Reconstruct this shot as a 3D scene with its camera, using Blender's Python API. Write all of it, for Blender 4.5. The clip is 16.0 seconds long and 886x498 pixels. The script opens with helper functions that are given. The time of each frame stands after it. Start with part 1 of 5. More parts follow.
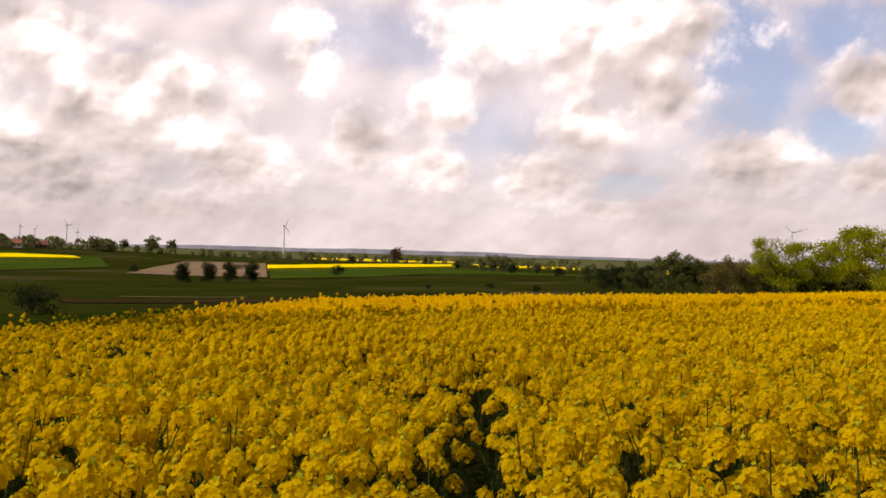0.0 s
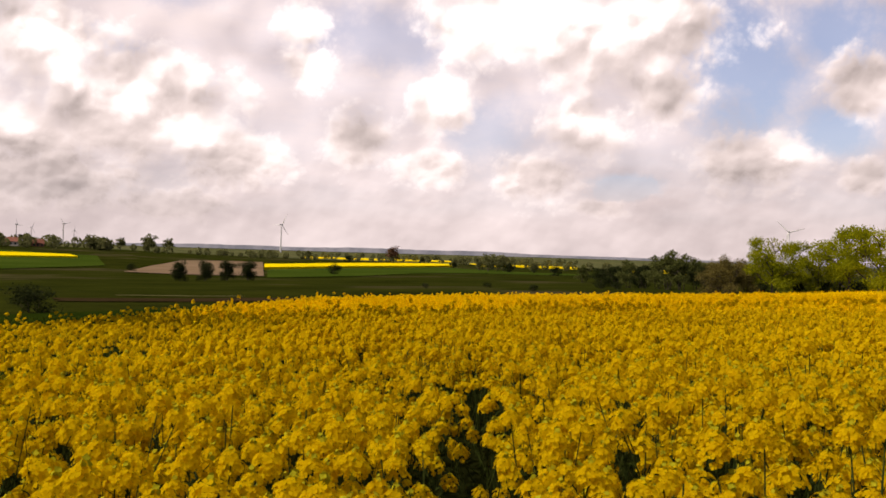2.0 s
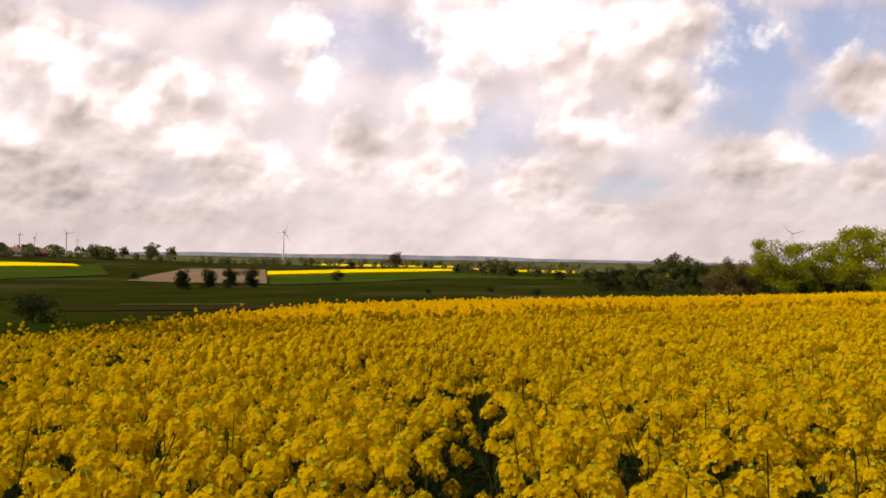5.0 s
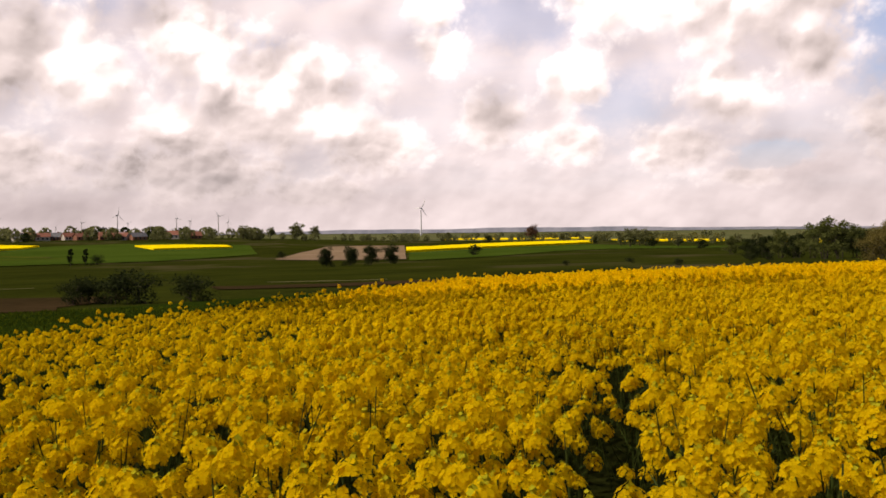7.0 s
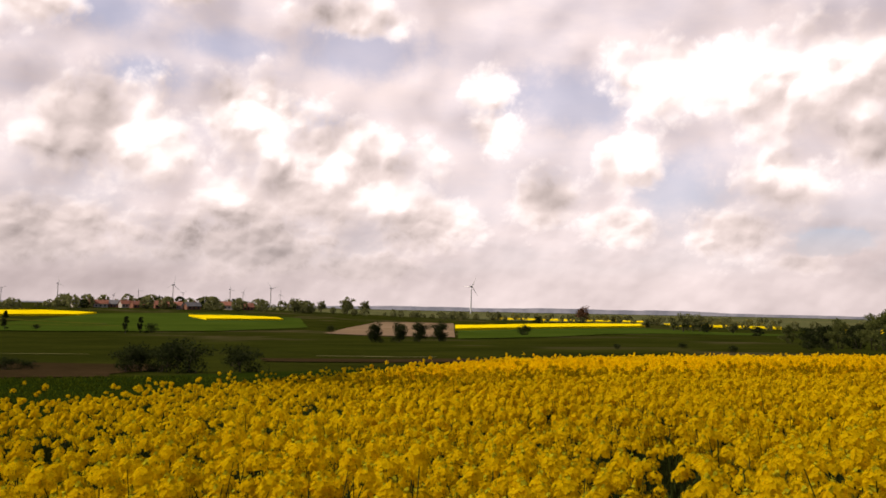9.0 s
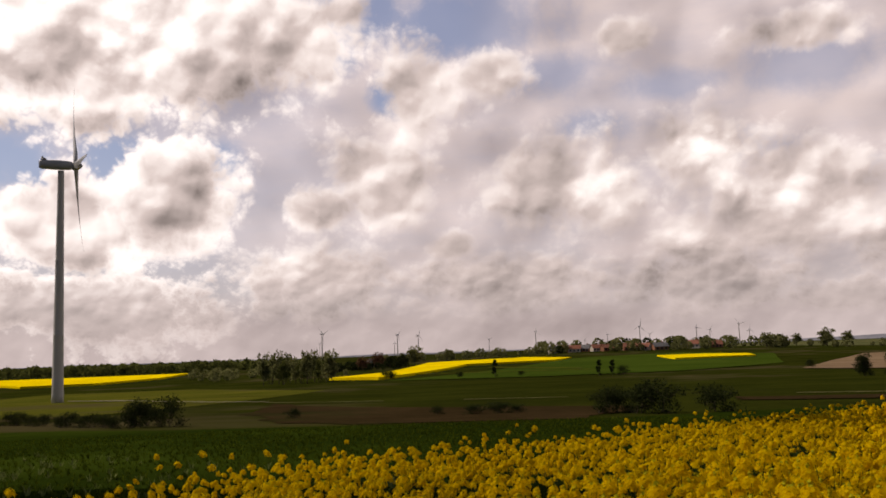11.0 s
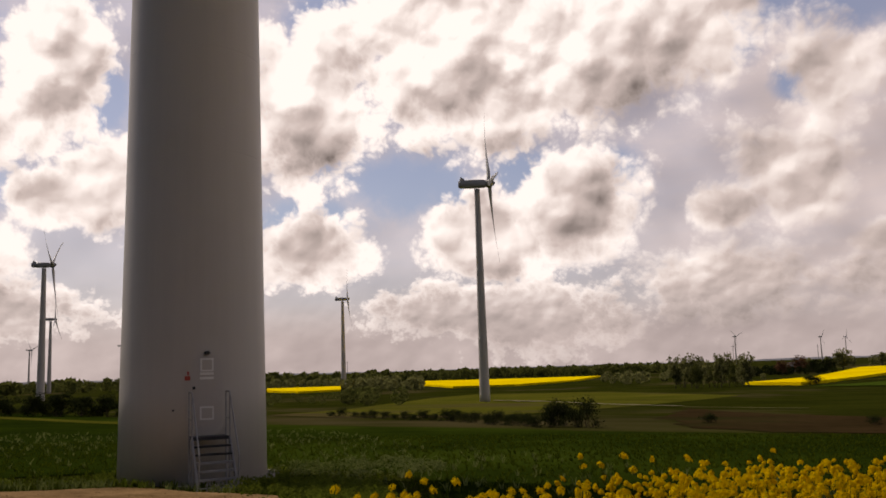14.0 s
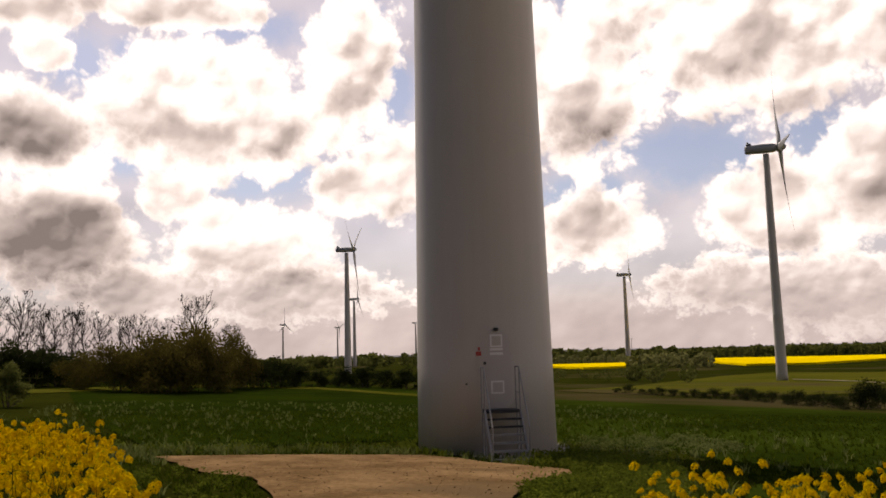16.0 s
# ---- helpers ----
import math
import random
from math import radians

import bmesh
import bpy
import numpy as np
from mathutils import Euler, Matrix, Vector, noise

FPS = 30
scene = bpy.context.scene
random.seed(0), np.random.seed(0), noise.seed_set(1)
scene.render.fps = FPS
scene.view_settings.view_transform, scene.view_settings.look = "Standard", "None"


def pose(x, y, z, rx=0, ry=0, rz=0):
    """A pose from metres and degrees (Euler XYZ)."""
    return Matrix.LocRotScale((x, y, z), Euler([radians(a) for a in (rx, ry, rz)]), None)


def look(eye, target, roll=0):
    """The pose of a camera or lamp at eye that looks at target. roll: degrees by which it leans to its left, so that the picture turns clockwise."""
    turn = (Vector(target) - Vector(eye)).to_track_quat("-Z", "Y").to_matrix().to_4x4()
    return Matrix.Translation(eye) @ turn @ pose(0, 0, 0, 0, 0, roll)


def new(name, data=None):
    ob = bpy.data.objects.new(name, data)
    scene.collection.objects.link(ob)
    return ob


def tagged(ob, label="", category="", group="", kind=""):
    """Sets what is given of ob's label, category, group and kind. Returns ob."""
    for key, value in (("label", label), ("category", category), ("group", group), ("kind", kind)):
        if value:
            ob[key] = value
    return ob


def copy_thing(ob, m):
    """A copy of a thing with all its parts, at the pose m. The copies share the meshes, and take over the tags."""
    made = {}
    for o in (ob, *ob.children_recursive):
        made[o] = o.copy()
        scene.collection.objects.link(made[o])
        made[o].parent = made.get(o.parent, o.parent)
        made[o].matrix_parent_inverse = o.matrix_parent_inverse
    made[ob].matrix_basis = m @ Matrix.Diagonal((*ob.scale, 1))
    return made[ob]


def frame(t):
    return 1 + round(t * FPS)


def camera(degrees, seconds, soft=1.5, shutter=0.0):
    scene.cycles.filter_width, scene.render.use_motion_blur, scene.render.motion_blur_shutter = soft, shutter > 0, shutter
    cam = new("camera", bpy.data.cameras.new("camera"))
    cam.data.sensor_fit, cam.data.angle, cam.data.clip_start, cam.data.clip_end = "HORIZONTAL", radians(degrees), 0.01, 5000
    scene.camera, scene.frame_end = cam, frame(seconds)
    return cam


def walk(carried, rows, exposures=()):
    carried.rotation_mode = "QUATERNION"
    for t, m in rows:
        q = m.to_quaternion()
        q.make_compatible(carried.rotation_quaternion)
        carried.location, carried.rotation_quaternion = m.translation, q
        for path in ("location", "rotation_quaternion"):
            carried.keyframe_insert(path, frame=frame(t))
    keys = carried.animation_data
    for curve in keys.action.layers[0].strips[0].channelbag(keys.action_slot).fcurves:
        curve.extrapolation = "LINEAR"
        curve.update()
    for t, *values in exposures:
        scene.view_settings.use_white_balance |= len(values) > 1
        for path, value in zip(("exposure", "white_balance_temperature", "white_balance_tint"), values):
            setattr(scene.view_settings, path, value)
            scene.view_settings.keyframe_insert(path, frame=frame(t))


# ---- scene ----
cam = camera(54.05, 16.0, soft=1.65)
EYE = 1.75
# seconds, heading to the left of +y, tilt up, roll
TURNS = [
    (0.0, 0.0, 0.27, -1.64), (0.5, -0.11, 0.27, -1.63), (1.0, -0.16, 0.31, -1.70), (1.5, -0.16, 0.24, -1.71),
    (2.0, -0.19, 0.22, -1.73), (2.5, -0.21, 0.19, -1.73), (3.0, -0.26, 0.25, -1.74), (3.5, -0.21, 0.28, -1.74),
    (6.0, 0.08, 0.70, -0.72), (6.5, 1.58, 0.61, -0.97), (6.8, 5.49, -0.32, 0.05), (7.0, 8.96, -1.24, 0.58),
    (7.5, 11.65, -0.04, -1.27), (8.0, 9.75, -1.36, -1.66), (8.2, 9.11, 0.17, -2.02), (10.3, 31.18, 6.69, 1.30),
    (10.4, 33.35, 6.46, 1.45), (10.5, 35.08, 6.26, 1.60), (10.8, 40.01, 7.19, 1.96), (11.0, 42.24, 6.70, 2.05), (11.5, 46.84, 7.00, 1.66), (12.0, 50.22, 8.54, 1.86),
    (12.5, 53.88, 9.66, 2.56), (13.0, 58.21, 8.65, 2.71), (13.5, 63.21, 8.17, 2.25), (13.8, 66.78, 7.98, 2.00), (14.0, 68.63, 7.81, 1.84),
    (14.5, 73.72, 7.46, 2.00), (15.0, 78.37, 7.27, 1.85), (15.5, 82.64, 7.07, 1.91), (16.0, 87.04, 6.82, 1.60)]
SWAY = ([0, 3.5, 6, 8.2, 10.3, 13.5, 16], [0, 0.01, 0.02, 0.03, 0.02, 0, -0.01], [0, 0.0, 0.01, 0.02, 0.02, 0, -0.08])   # the standing body's drift
walk(cam, [(t, pose(float(np.interp(t, SWAY[0], SWAY[1])), float(np.interp(t, SWAY[0], SWAY[2])), EYE, 90 + tilt, roll, yaw)) for t, yaw, tilt, roll in TURNS],
     exposures=[(0.0, 0.2, 6900, 18), (3.5, 0.2, 6900, 18), (6.5, 0.26, 6900, 18), (8.2, 0.27, 6900, 18), (10.3, -0.12, 7000, 18),
                (12.5, -0.32, 7100, 18), (13.5, -0.36, 7150, 18), (14.5, -0.32, 7200, 18), (15.2, -0.19, 7300, 18), (16.0, -0.05, 7350, 18)])

# ---------------------------------------------------------------- light
SUN_AZ, SUN_EL = 118.0, 50.0        # degrees to the left of +y, and above the horizon


def heading(az, el=0.0):
    a, e = radians(az), radians(el)
    return Vector((-math.sin(a) * math.cos(e), math.cos(a) * math.cos(e), math.sin(e)))


sun = new("sun", bpy.data.lights.new("sun", "SUN"))
sun.data.energy, sun.data.angle, sun.data.color = 3.1, radians(0.6), (1.0, 0.93, 0.82)
sun.matrix_world = look(heading(SUN_AZ, SUN_EL) * 100, (0, 0, 0))


class Nodes:
    """Short names for building a node tree."""

    def __init__(self, tree):
        self.t, self.n, self.l = tree, tree.nodes, tree.links
        self.n.clear()

    def add(self, kind, *ins, **props):
        node = self.n.new(kind)
        for k, v in props.items():
            setattr(node, k, v)
        for i, v in enumerate(ins):
            if v is None:
                continue
            self.put(node.inputs[i], v)
        return node

    def put(self, socket, v):
        if hasattr(v, "is_output"):
            self.l.new(v, socket)
        elif hasattr(v, "outputs"):
            self.l.new(v.outputs[0], socket)
        else:
            socket.default_value = v

    def math(self, op, a, b=0.0, clamp=False):
        return self.add("ShaderNodeMath", a, b, operation=op, use_clamp=clamp).outputs[0]

    def vec(self, op, a, b=(0, 0, 0), s=None):
        node = self.add("ShaderNodeVectorMath", a, b, operation=op)
        if s is not None:
            self.put(node.inputs["Scale"], s)
        return node.outputs["Value"] if op in ("LENGTH", "DOT_PRODUCT", "DISTANCE") else node.outputs[0]

    def noise(self, vector, scale, detail=4.0, rough=0.5, colour=False, distort=0.0):
        node = self.add("ShaderNodeTexNoise", vector)
        node.inputs["Scale"].default_value = scale
        node.inputs["Detail"].default_value = detail
        node.inputs["Roughness"].default_value = rough
        node.inputs["Distortion"].default_value = distort
        return node.outputs["Color" if colour else "Fac"]

    def step(self, v, lo, hi, a=0.0, b=1.0):
        node = self.add("ShaderNodeMapRange", v, lo, hi, a, b)
        node.interpolation_type = "SMOOTHSTEP"
        return node.outputs[0]

    def mix(self, f, a, b, kind="MIX"):
        node = self.add("ShaderNodeMix", data_type="RGBA", blend_type=kind)
        self.put(node.inputs[0], f)
        for s, v in ((6, a), (7, b)):
            self.put(node.inputs[s], (*v, 1.0) if isinstance(v, tuple) and len(v) == 3 else v)
        return node.outputs[2]


world = bpy.data.worlds.new("sky")
scene.world = world
world.use_nodes = True

# cumulus heads: heading, height, half width, half height, in degrees
PUFFS_NORTH = [
    (-9.1, 14.4, 9, 3.5), (-2.4, 14.9, 4.1, 3), (-14.7, 14.8, 4.5, 2.5), (-9.2, 8.1, 3.4, 2), (-14.2, 10.4, 2.5, 2.1), (-19.4, 6.3, 4, 2.1), (-25.6, 10.6, 2.3, 2), (-25.9, 5.2, 1.4, 1.3),
    (9.3, 14.3, 1.8, 1.7), (9, 11.5, 1.8, 1.8), (5.6, 7.2, 2.8, 2), (0.1, 9.5, 2.1, 2.2), (19.1, 8.5, 6.3, 3.8), (25, 11.9, 3.4, 2.9), (13.5, 5.7, 3.9, 2.2), (25.4, 6.3, 3.3, 2),
    (0.7, 5.5, 2.6, 1.3), (17.6, 2.6, 4.4, 1.1), (-6, 4.9, 2.9, 1.8), (-10.1, 3.2, 2.2, 0.7)]
PUFFS_MIDDLE = [
    (62, 19.1, 10.2, 4.7), (48.5, 21.9, 2.3, 1.2), (59.6, 10.2, 3.6, 3.4), (50.1, 9.7, 2.7, 1.5), (41.4, 6.9, 1.7, 1), (43.5, 16.7, 3.1, 3.6), (38.3, 18, 2.7, 1.8), (29.3, 19.6, 2, 1.3),
    (33.7, 10.4, 6.3, 3.7), (45.8, 11.3, 4.1, 3.3), (24.6, 12.2, 4.1, 2.1), (20.9, 7.3, 4.6, 2.1), (67.4, 8.7, 1.8, 2), (61.6, 2.8, 5.3, 2.1), (50.4, 4.7, 5.8, 2.6), (37.8, 4.3, 7.4, 2.2),
    (25.2, 3.7, 6.8, 2.1), (19, 18.4, 3.9, 1.3)]
PUFFS_SOUTH = [
    (61.8, 20.3, 12.6, 5), (51.7, 20.6, 5.2, 3.1), (69.4, 22.5, 5.8, 2.8), (59.5, 10.5, 4, 3.5), (77.4, 17.5, 3.8, 5.3), (77.4, 7.8, 3.9, 2.2), (64.9, 8.3, 4.1, 3), (65.4, 3.8, 7.4, 1.8),
    (102.1, 15.6, 7.1, 3.9), (92.9, 11.1, 2.6, 1.7), (111.4, 7.9, 5, 3.4), (112.8, 13.9, 3.4, 2.5), (111.9, 18.6, 1.6, 1), (104.6, 21.7, 6, 1), (92.8, 18.3, 3, 5), (99.9, 7.4, 4.6, 2.5),
    (98.1, 4.1, 7.2, 1.8), (112.6, 20.8, 2.8, 1.3), (89.9, 12.1, 3, 2.9), (104.5, 10.2, 2.1, 1.8), (106.1, 4.2, 4, 1.8)]
# sunlit heads, then grey undersides, with their strength
GLINTS = [
    (-6.1, 14.6, 7, 2.3, 0.28), (-10.5, 15.6, 4.3, 1.4, 0.3), (-9.6, 8.6, 2.5, 1, 0.45), (-21.7, 6.8, 1.3, 0.6, 0.3), (24.2, 11.9, 1.7, 1.6, 0.5), (9.3, 14.8, 1.4, 1, 0.5), (9, 11.5, 1.1, 1.2, 0.5), (19.7, 8.6, 2.3, 1.2, 0.4),
    (0.1, 10.1, 1.3, 1.4, 0.4), (25.7, 6.9, 1.8, 0.8, 0.35), (13.7, 11.6, 0.9, 0.6, 0.3), (16.7, 7.1, 2.1, 1.1, 0.3), (31.8, 11.3, 1.9, 2, 0.4), (60.8, 18.2, 2.8, 2.7, 0.4), (62.7, 11.2, 2, 1.4, 0.4)]
GLINTS_SOUTH = [
    (20.7, 9.4, 2, 0.7, 0.3), (67.6, 20.2, 2.8, 1.6, 0.35), (68.7, 22.9, 5.4, 2.1, 0.35), (78.1, 20.6, 2.2, 2.8, 0.35), (59.9, 11.8, 1.5, 1.1, 0.25), (100.3, 17.4, 6.9, 2.5, 0.4), (95.1, 18.7, 2.3, 3.5, 0.3), (107.9, 10.8, 4, 1, 0.35),
    (99.2, 8.9, 4.3, 1.5, 0.35), (113.8, 16.4, 1.8, 1.3, 0.35)]
SHADES = [
    (55, 16.9, 4.4, 3, 0.42), (66.3, 17.3, 1.6, 1.3, 0.25), (63, 14.5, 8.3, 0.9, 0.35), (58.9, 9.4, 3.3, 2.5, 0.36), (50.1, 9.6, 2.6, 1.4, 0.5), (41.4, 6.9, 1.2, 0.7, 0.35), (77, 13.7, 3.1, 1.7, 0.45), (66.1, 19, 1.9, 1.8, 0.3),
    (97.3, 14.6, 2.8, 1.6, 0.45), (104.4, 15.3, 1.4, 1.4, 0.35), (111.3, 7.2, 4.4, 3.4, 0.72), (112.7, 13.6, 3.1, 2, 0.68), (96.3, 5.4, 2.2, 1, 0.3), (-7.7, 11.6, 5.1, 1.1, 0.22), (-9.3, 6.1, 3.1, 1.6, 0.35), (-19.4, 4.7, 3.8, 1.2, 0.3),
    (5.2, 7, 1.7, 1.3, 0.3)]
LOW_SHADES = [
    (16.6, 4.6, 3.9, 1, 0.35), (23.5, 3.4, 3.8, 1, 0.25), (14.1, 2.2, 7.7, 0.9, 0.2), (-25.4, 9.3, 1.8, 0.8, 0.25), (64.2, 6, 1.4, 0.9, 0.3), (47.4, 6.5, 3.3, 1.5, 0.25), (35.5, 12.4, 3.4, 1.5, 0.2), (26.9, 4.5, 5.5, 1.4, 0.25),
    (17.5, 5.3, 3.4, 1.4, 0.25), (32.4, 1.5, 10.7, 1.1, 0.2), (52.6, 2.6, 5.7, 1.1, 0.2), (42.5, 6.9, 3, 1.4, 0.3), (72.1, 5.1, 2.2, 1.1, 0.2), (102.4, 6.1, 1.4, 0.9, 0.25), (110.3, 4.5, 4.4, 1.4, 0.4), (-16.3, 7.5, 2.1, 0.9, 0.15)]
# clear blue
GAPS = [
    (-19.2, 12.3, 3.8, 3.7), (-24, 13.6, 3.4, 1.9), (-24.5, 7.9, 2.5, 1.5), (21.2, 12, 1.8, 0.5), (4.3, 13.7, 4.8, 1.8), (-2.8, 8, 2.4, 1.8), (16.1, 10.1, 1.4, 0.7), (-11.9, 4.6, 2.1, 0.7),
    (68.1, 12, 1.8, 1.7), (56.8, 12.4, 2.1, 1.3), (40.8, 21.3, 6.5, 2.1), (49.7, 19.5, 2.3, 1.4), (45.2, 17, 1.2, 1.2), (22.5, 12.2, 1.9, 0.8), (31.7, 14.3, 2.2, 0.9), (34.1, 17.7, 3, 1.2),
    (17.6, 16.5, 3.8, 1.5), (26.1, 16.3, 3.2, 0.9)]
GAPS_SOUTH = [
    (71.2, 12.1, 4.1, 2), (77.1, 10.1, 3.6, 1.3), (73.7, 16.1, 1.2, 0.9), (62.9, 12.5, 2.3, 1.3), (75.9, 22.9, 2.2, 1.5), (46.8, 21.8, 4, 1.7), (110.3, 18.1, 2.3, 1.5), (99.2, 11.6, 4, 1.4),
    (100.3, 20.9, 4, 1), (106.7, 19.1, 1.4, 0.8), (92, 20.1, 1.9, 2.1), (107.6, 12.6, 2, 1), (90.1, 17.2, 1.5, 2.2)]


def oval_way(g, place, a, e, w, h):
    """How far a place is from an oval's middle, 1 at its rim."""
    return g.vec("LENGTH", g.add("ShaderNodeVectorMath", place, (1 / w, 1 / h, 0.0), (-a / w, -e / h, 0.0), operation="MULTIPLY_ADD").outputs[0])


def ovals(g, place, rows, swell):
    """The strongest of some soft ovals at a place; swell pushes their rims in and out."""
    most = None
    for a, e, w, h, s in rows:
        v = g.step(g.math("SUBTRACT", oval_way(g, place, a, e, w, h), swell), 1.6, -0.1, 0.0, s)
        most = v if most is None else g.math("MAXIMUM", most, v)
    return most


def nearest(g, place, rows):
    near = None
    for row in rows:
        d = oval_way(g, place, *row)
        near = d if near is None else g.math("SMOOTH_MIN", near, d)
        if near is not d:
            near.node.inputs[2].default_value = 0.25
    return near


def billow_group():
    """Heaped round heads at a place on the sky (heading, height): how far they swell, and how they face the sun."""
    tree = bpy.data.node_groups.new("billow", "ShaderNodeTree")
    tree.interface.new_socket("place", in_out="INPUT", socket_type="NodeSocketVector")
    tree.interface.new_socket("swell", in_out="OUTPUT", socket_type="NodeSocketFloat")
    tree.interface.new_socket("lit", in_out="OUTPUT", socket_type="NodeSocketFloat")
    tree.interface.new_socket("broad", in_out="OUTPUT", socket_type="NodeSocketFloat")
    g = Nodes(tree)
    p0 = g.add("NodeGroupInput").outputs[0]
    warp = g.vec("SUBTRACT", g.noise(p0, 0.35, 3.0, 0.55, True), (0.5, 0.5, 0.5))
    p = g.vec("ADD", p0, g.vec("MULTIPLY", warp, (1.5, 1.1, 0.0)))
    swell = lit = broad = None
    for scale, size, shine in ((0.24, 0.55, 0.85), (0.55, 0.34, 0.60), (1.2, 0.22, 0.15), (2.6, 0.13, 0.04), (5.2, 0.06, 0.01)):
        at = []
        for off in ((0.0, 0.0, 0.0), (0.12 / scale, 0.24 / scale, 0.0)):
            c = g.add("ShaderNodeTexVoronoi", g.vec("ADD", p, off), voronoi_dimensions="2D", feature="SMOOTH_F1")
            c.inputs["Scale"].default_value = scale
            c.inputs["Smoothness"].default_value = 0.5
            at.append(c.outputs["Distance"])
        rise = g.math("MULTIPLY", g.math("SUBTRACT", 0.4, at[0]), size)
        face = g.math("MULTIPLY", g.math("SUBTRACT", at[1], at[0]), shine)
        swell = rise if swell is None else g.math("ADD", swell, rise)
        lit = face if lit is None else g.math("ADD", lit, face)
        broad = lit if scale < 0.3 else broad
    out = g.add("NodeGroupOutput")
    g.put(out.inputs[0], swell)
    g.put(out.inputs[1], lit)
    g.put(out.inputs[2], broad)
    return tree


BILLOW = billow_group()
k = Nodes(world.node_tree)
ray_way = k.add("ShaderNodeTexCoord").outputs["Generated"]
xyz = k.add("ShaderNodeSeparateXYZ", ray_way).outputs
az = k.math("MULTIPLY", k.math("ARCTAN2", k.math("MULTIPLY", xyz[0], -1.0), xyz[1]), 57.29578)
el = k.math("MULTIPLY", k.math("ARCSINE", xyz[2]), 57.29578)
flat = k.add("ShaderNodeCombineXYZ", az, el, 0.0).outputs[0]


def billow(place):
    node = k.n.new("ShaderNodeGroup")
    node.node_tree = BILLOW
    k.put(node.inputs[0], place)
    return node.outputs


def blend(f, a, b):
    node = k.add("ShaderNodeMix", f)
    k.put(node.inputs[2], a)
    k.put(node.inputs[3], b)
    return node.outputs[0]


# heads look smaller towards the horizon
high = k.step(el, 3.5, 9.0)
far_swell, far_lit, far_broad = billow(k.vec("MULTIPLY", flat, (1.9, 2.3, 1.0)))
near_swell, near_lit, near_broad = billow(flat)
swell, lit = blend(high, far_swell, near_swell), blend(high, far_lit, near_lit)
broad = blend(high, far_broad, near_broad)
# the banks fill the quarter towards the sun; behind and overhead the sky is broken and bluer
bank = k.math("MULTIPLY", k.step(k.math("ABSOLUTE", k.math("SUBTRACT", az, 48.0)), 80.0, 125.0, 1.0, 0.0), k.step(el, 25.0, 45.0, 1.0, 0.0))
south = k.step(az, 40.0, 66.0)
mass = k.math("ADD", k.math("SUBTRACT", blend(south, 1.22, 1.32), nearest(k, flat, PUFFS_NORTH + PUFFS_MIDDLE + PUFFS_SOUTH)), k.math("MULTIPLY", swell, 1.15))
loose = k.math("MULTIPLY", k.math("SUBTRACT", k.noise(ray_way, 4.0, 8.0, 0.55), 0.55), 4.0)
mass = k.math("MAXIMUM", mass, k.math("SUBTRACT", loose, k.math("MULTIPLY", bank, 3.0)))
sky = k.add("ShaderNodeTexSky", sky_type="NISHITA", sun_disc=False, sun_elevation=radians(SUN_EL),
            sun_rotation=radians(-SUN_AZ), air_density=1.0, dust_density=1.0, ozone_density=1.5)
blue = k.vec("SCALE", k.mix(0.4, sky.outputs[0], (2.6, 2.9, 4.6)), s=k.math("ADD", 0.045, k.math("MULTIPLY", bank, 0.08)))
under = k.math("MAXIMUM", ovals(k, flat, SHADES, k.math("MULTIPLY", swell, 0.3)), ovals(k, flat, LOW_SHADES, k.math("MULTIPLY", swell, 0.3)))
glint = ovals(k, flat, GLINTS + GLINTS_SOUTH, k.math("MULTIPLY", swell, 1.1))
clear = k.math("SUBTRACT", nearest(k, flat, GAPS + GAPS_SOUTH), k.math("MULTIPLY", swell, -1.1))
streak = k.noise(k.vec("MULTIPLY", flat, (0.05, 0.14, 0.0)), 1.6, 6.0, 0.62)
patch = k.noise(flat, 0.2, 2.0, 0.5)
# the thin veil behind the heads
veil = k.math("MULTIPLY", k.step(clear, 0.35, 1.6, blend(k.step(k.math("ABSOLUTE", k.math("SUBTRACT", az, 14.0)), 20.0, 27.0), 0.5, 0.12), 1.0), k.step(streak, 0.25, 0.7, 0.72, 1.0))
veil = k.math("MULTIPLY", k.math("MULTIPLY", veil, bank), blend(south, 1.0, 0.62))
veil = k.math("MAXIMUM", veil, k.step(el, 1.5, 8.0, 0.97, 0.0))
low = k.step(el, 0.5, 8.0, 1.0, 0.0)
shine = k.math("MULTIPLY", lit, k.step(el, 1.0, 10.0, 0.35, 1.0))
dull = k.math("ADD", k.step(k.math("ABSOLUTE", k.math("SUBTRACT", az, 30.0)), 6.0, 22.0, -0.10, 0.04), k.step(az, -2.0, -14.0, 0.0, -0.16))
common = k.math("SUBTRACT", k.math("ADD", glint, dull), k.math("ADD", k.math("MULTIPLY", under, blend(south, 0.8, 1.02)), k.math("MULTIPLY", low, blend(k.step(az, 22.0, 44.0), 0.16, 0.30))))
veil_tone = k.math("ADD", k.math("ADD", 0.62, k.math("MULTIPLY", blend(high, k.math("MULTIPLY", shine, 0.55), broad), 0.9)), k.math("ADD", common, k.math("MULTIPLY", k.math("SUBTRACT", patch, 0.5), 0.7)))
veil_colour = k.mix(k.step(veil_tone, -0.2, 1.1), (0.40, 0.345, 0.345), (0.98, 0.885, 0.875))
col = k.mix(veil, blue, veil_colour)
rim = k.math("MULTIPLY", k.step(mass, 0.1, 0.75, 0.30, -0.10), blend(south, 0.5, 1.0))
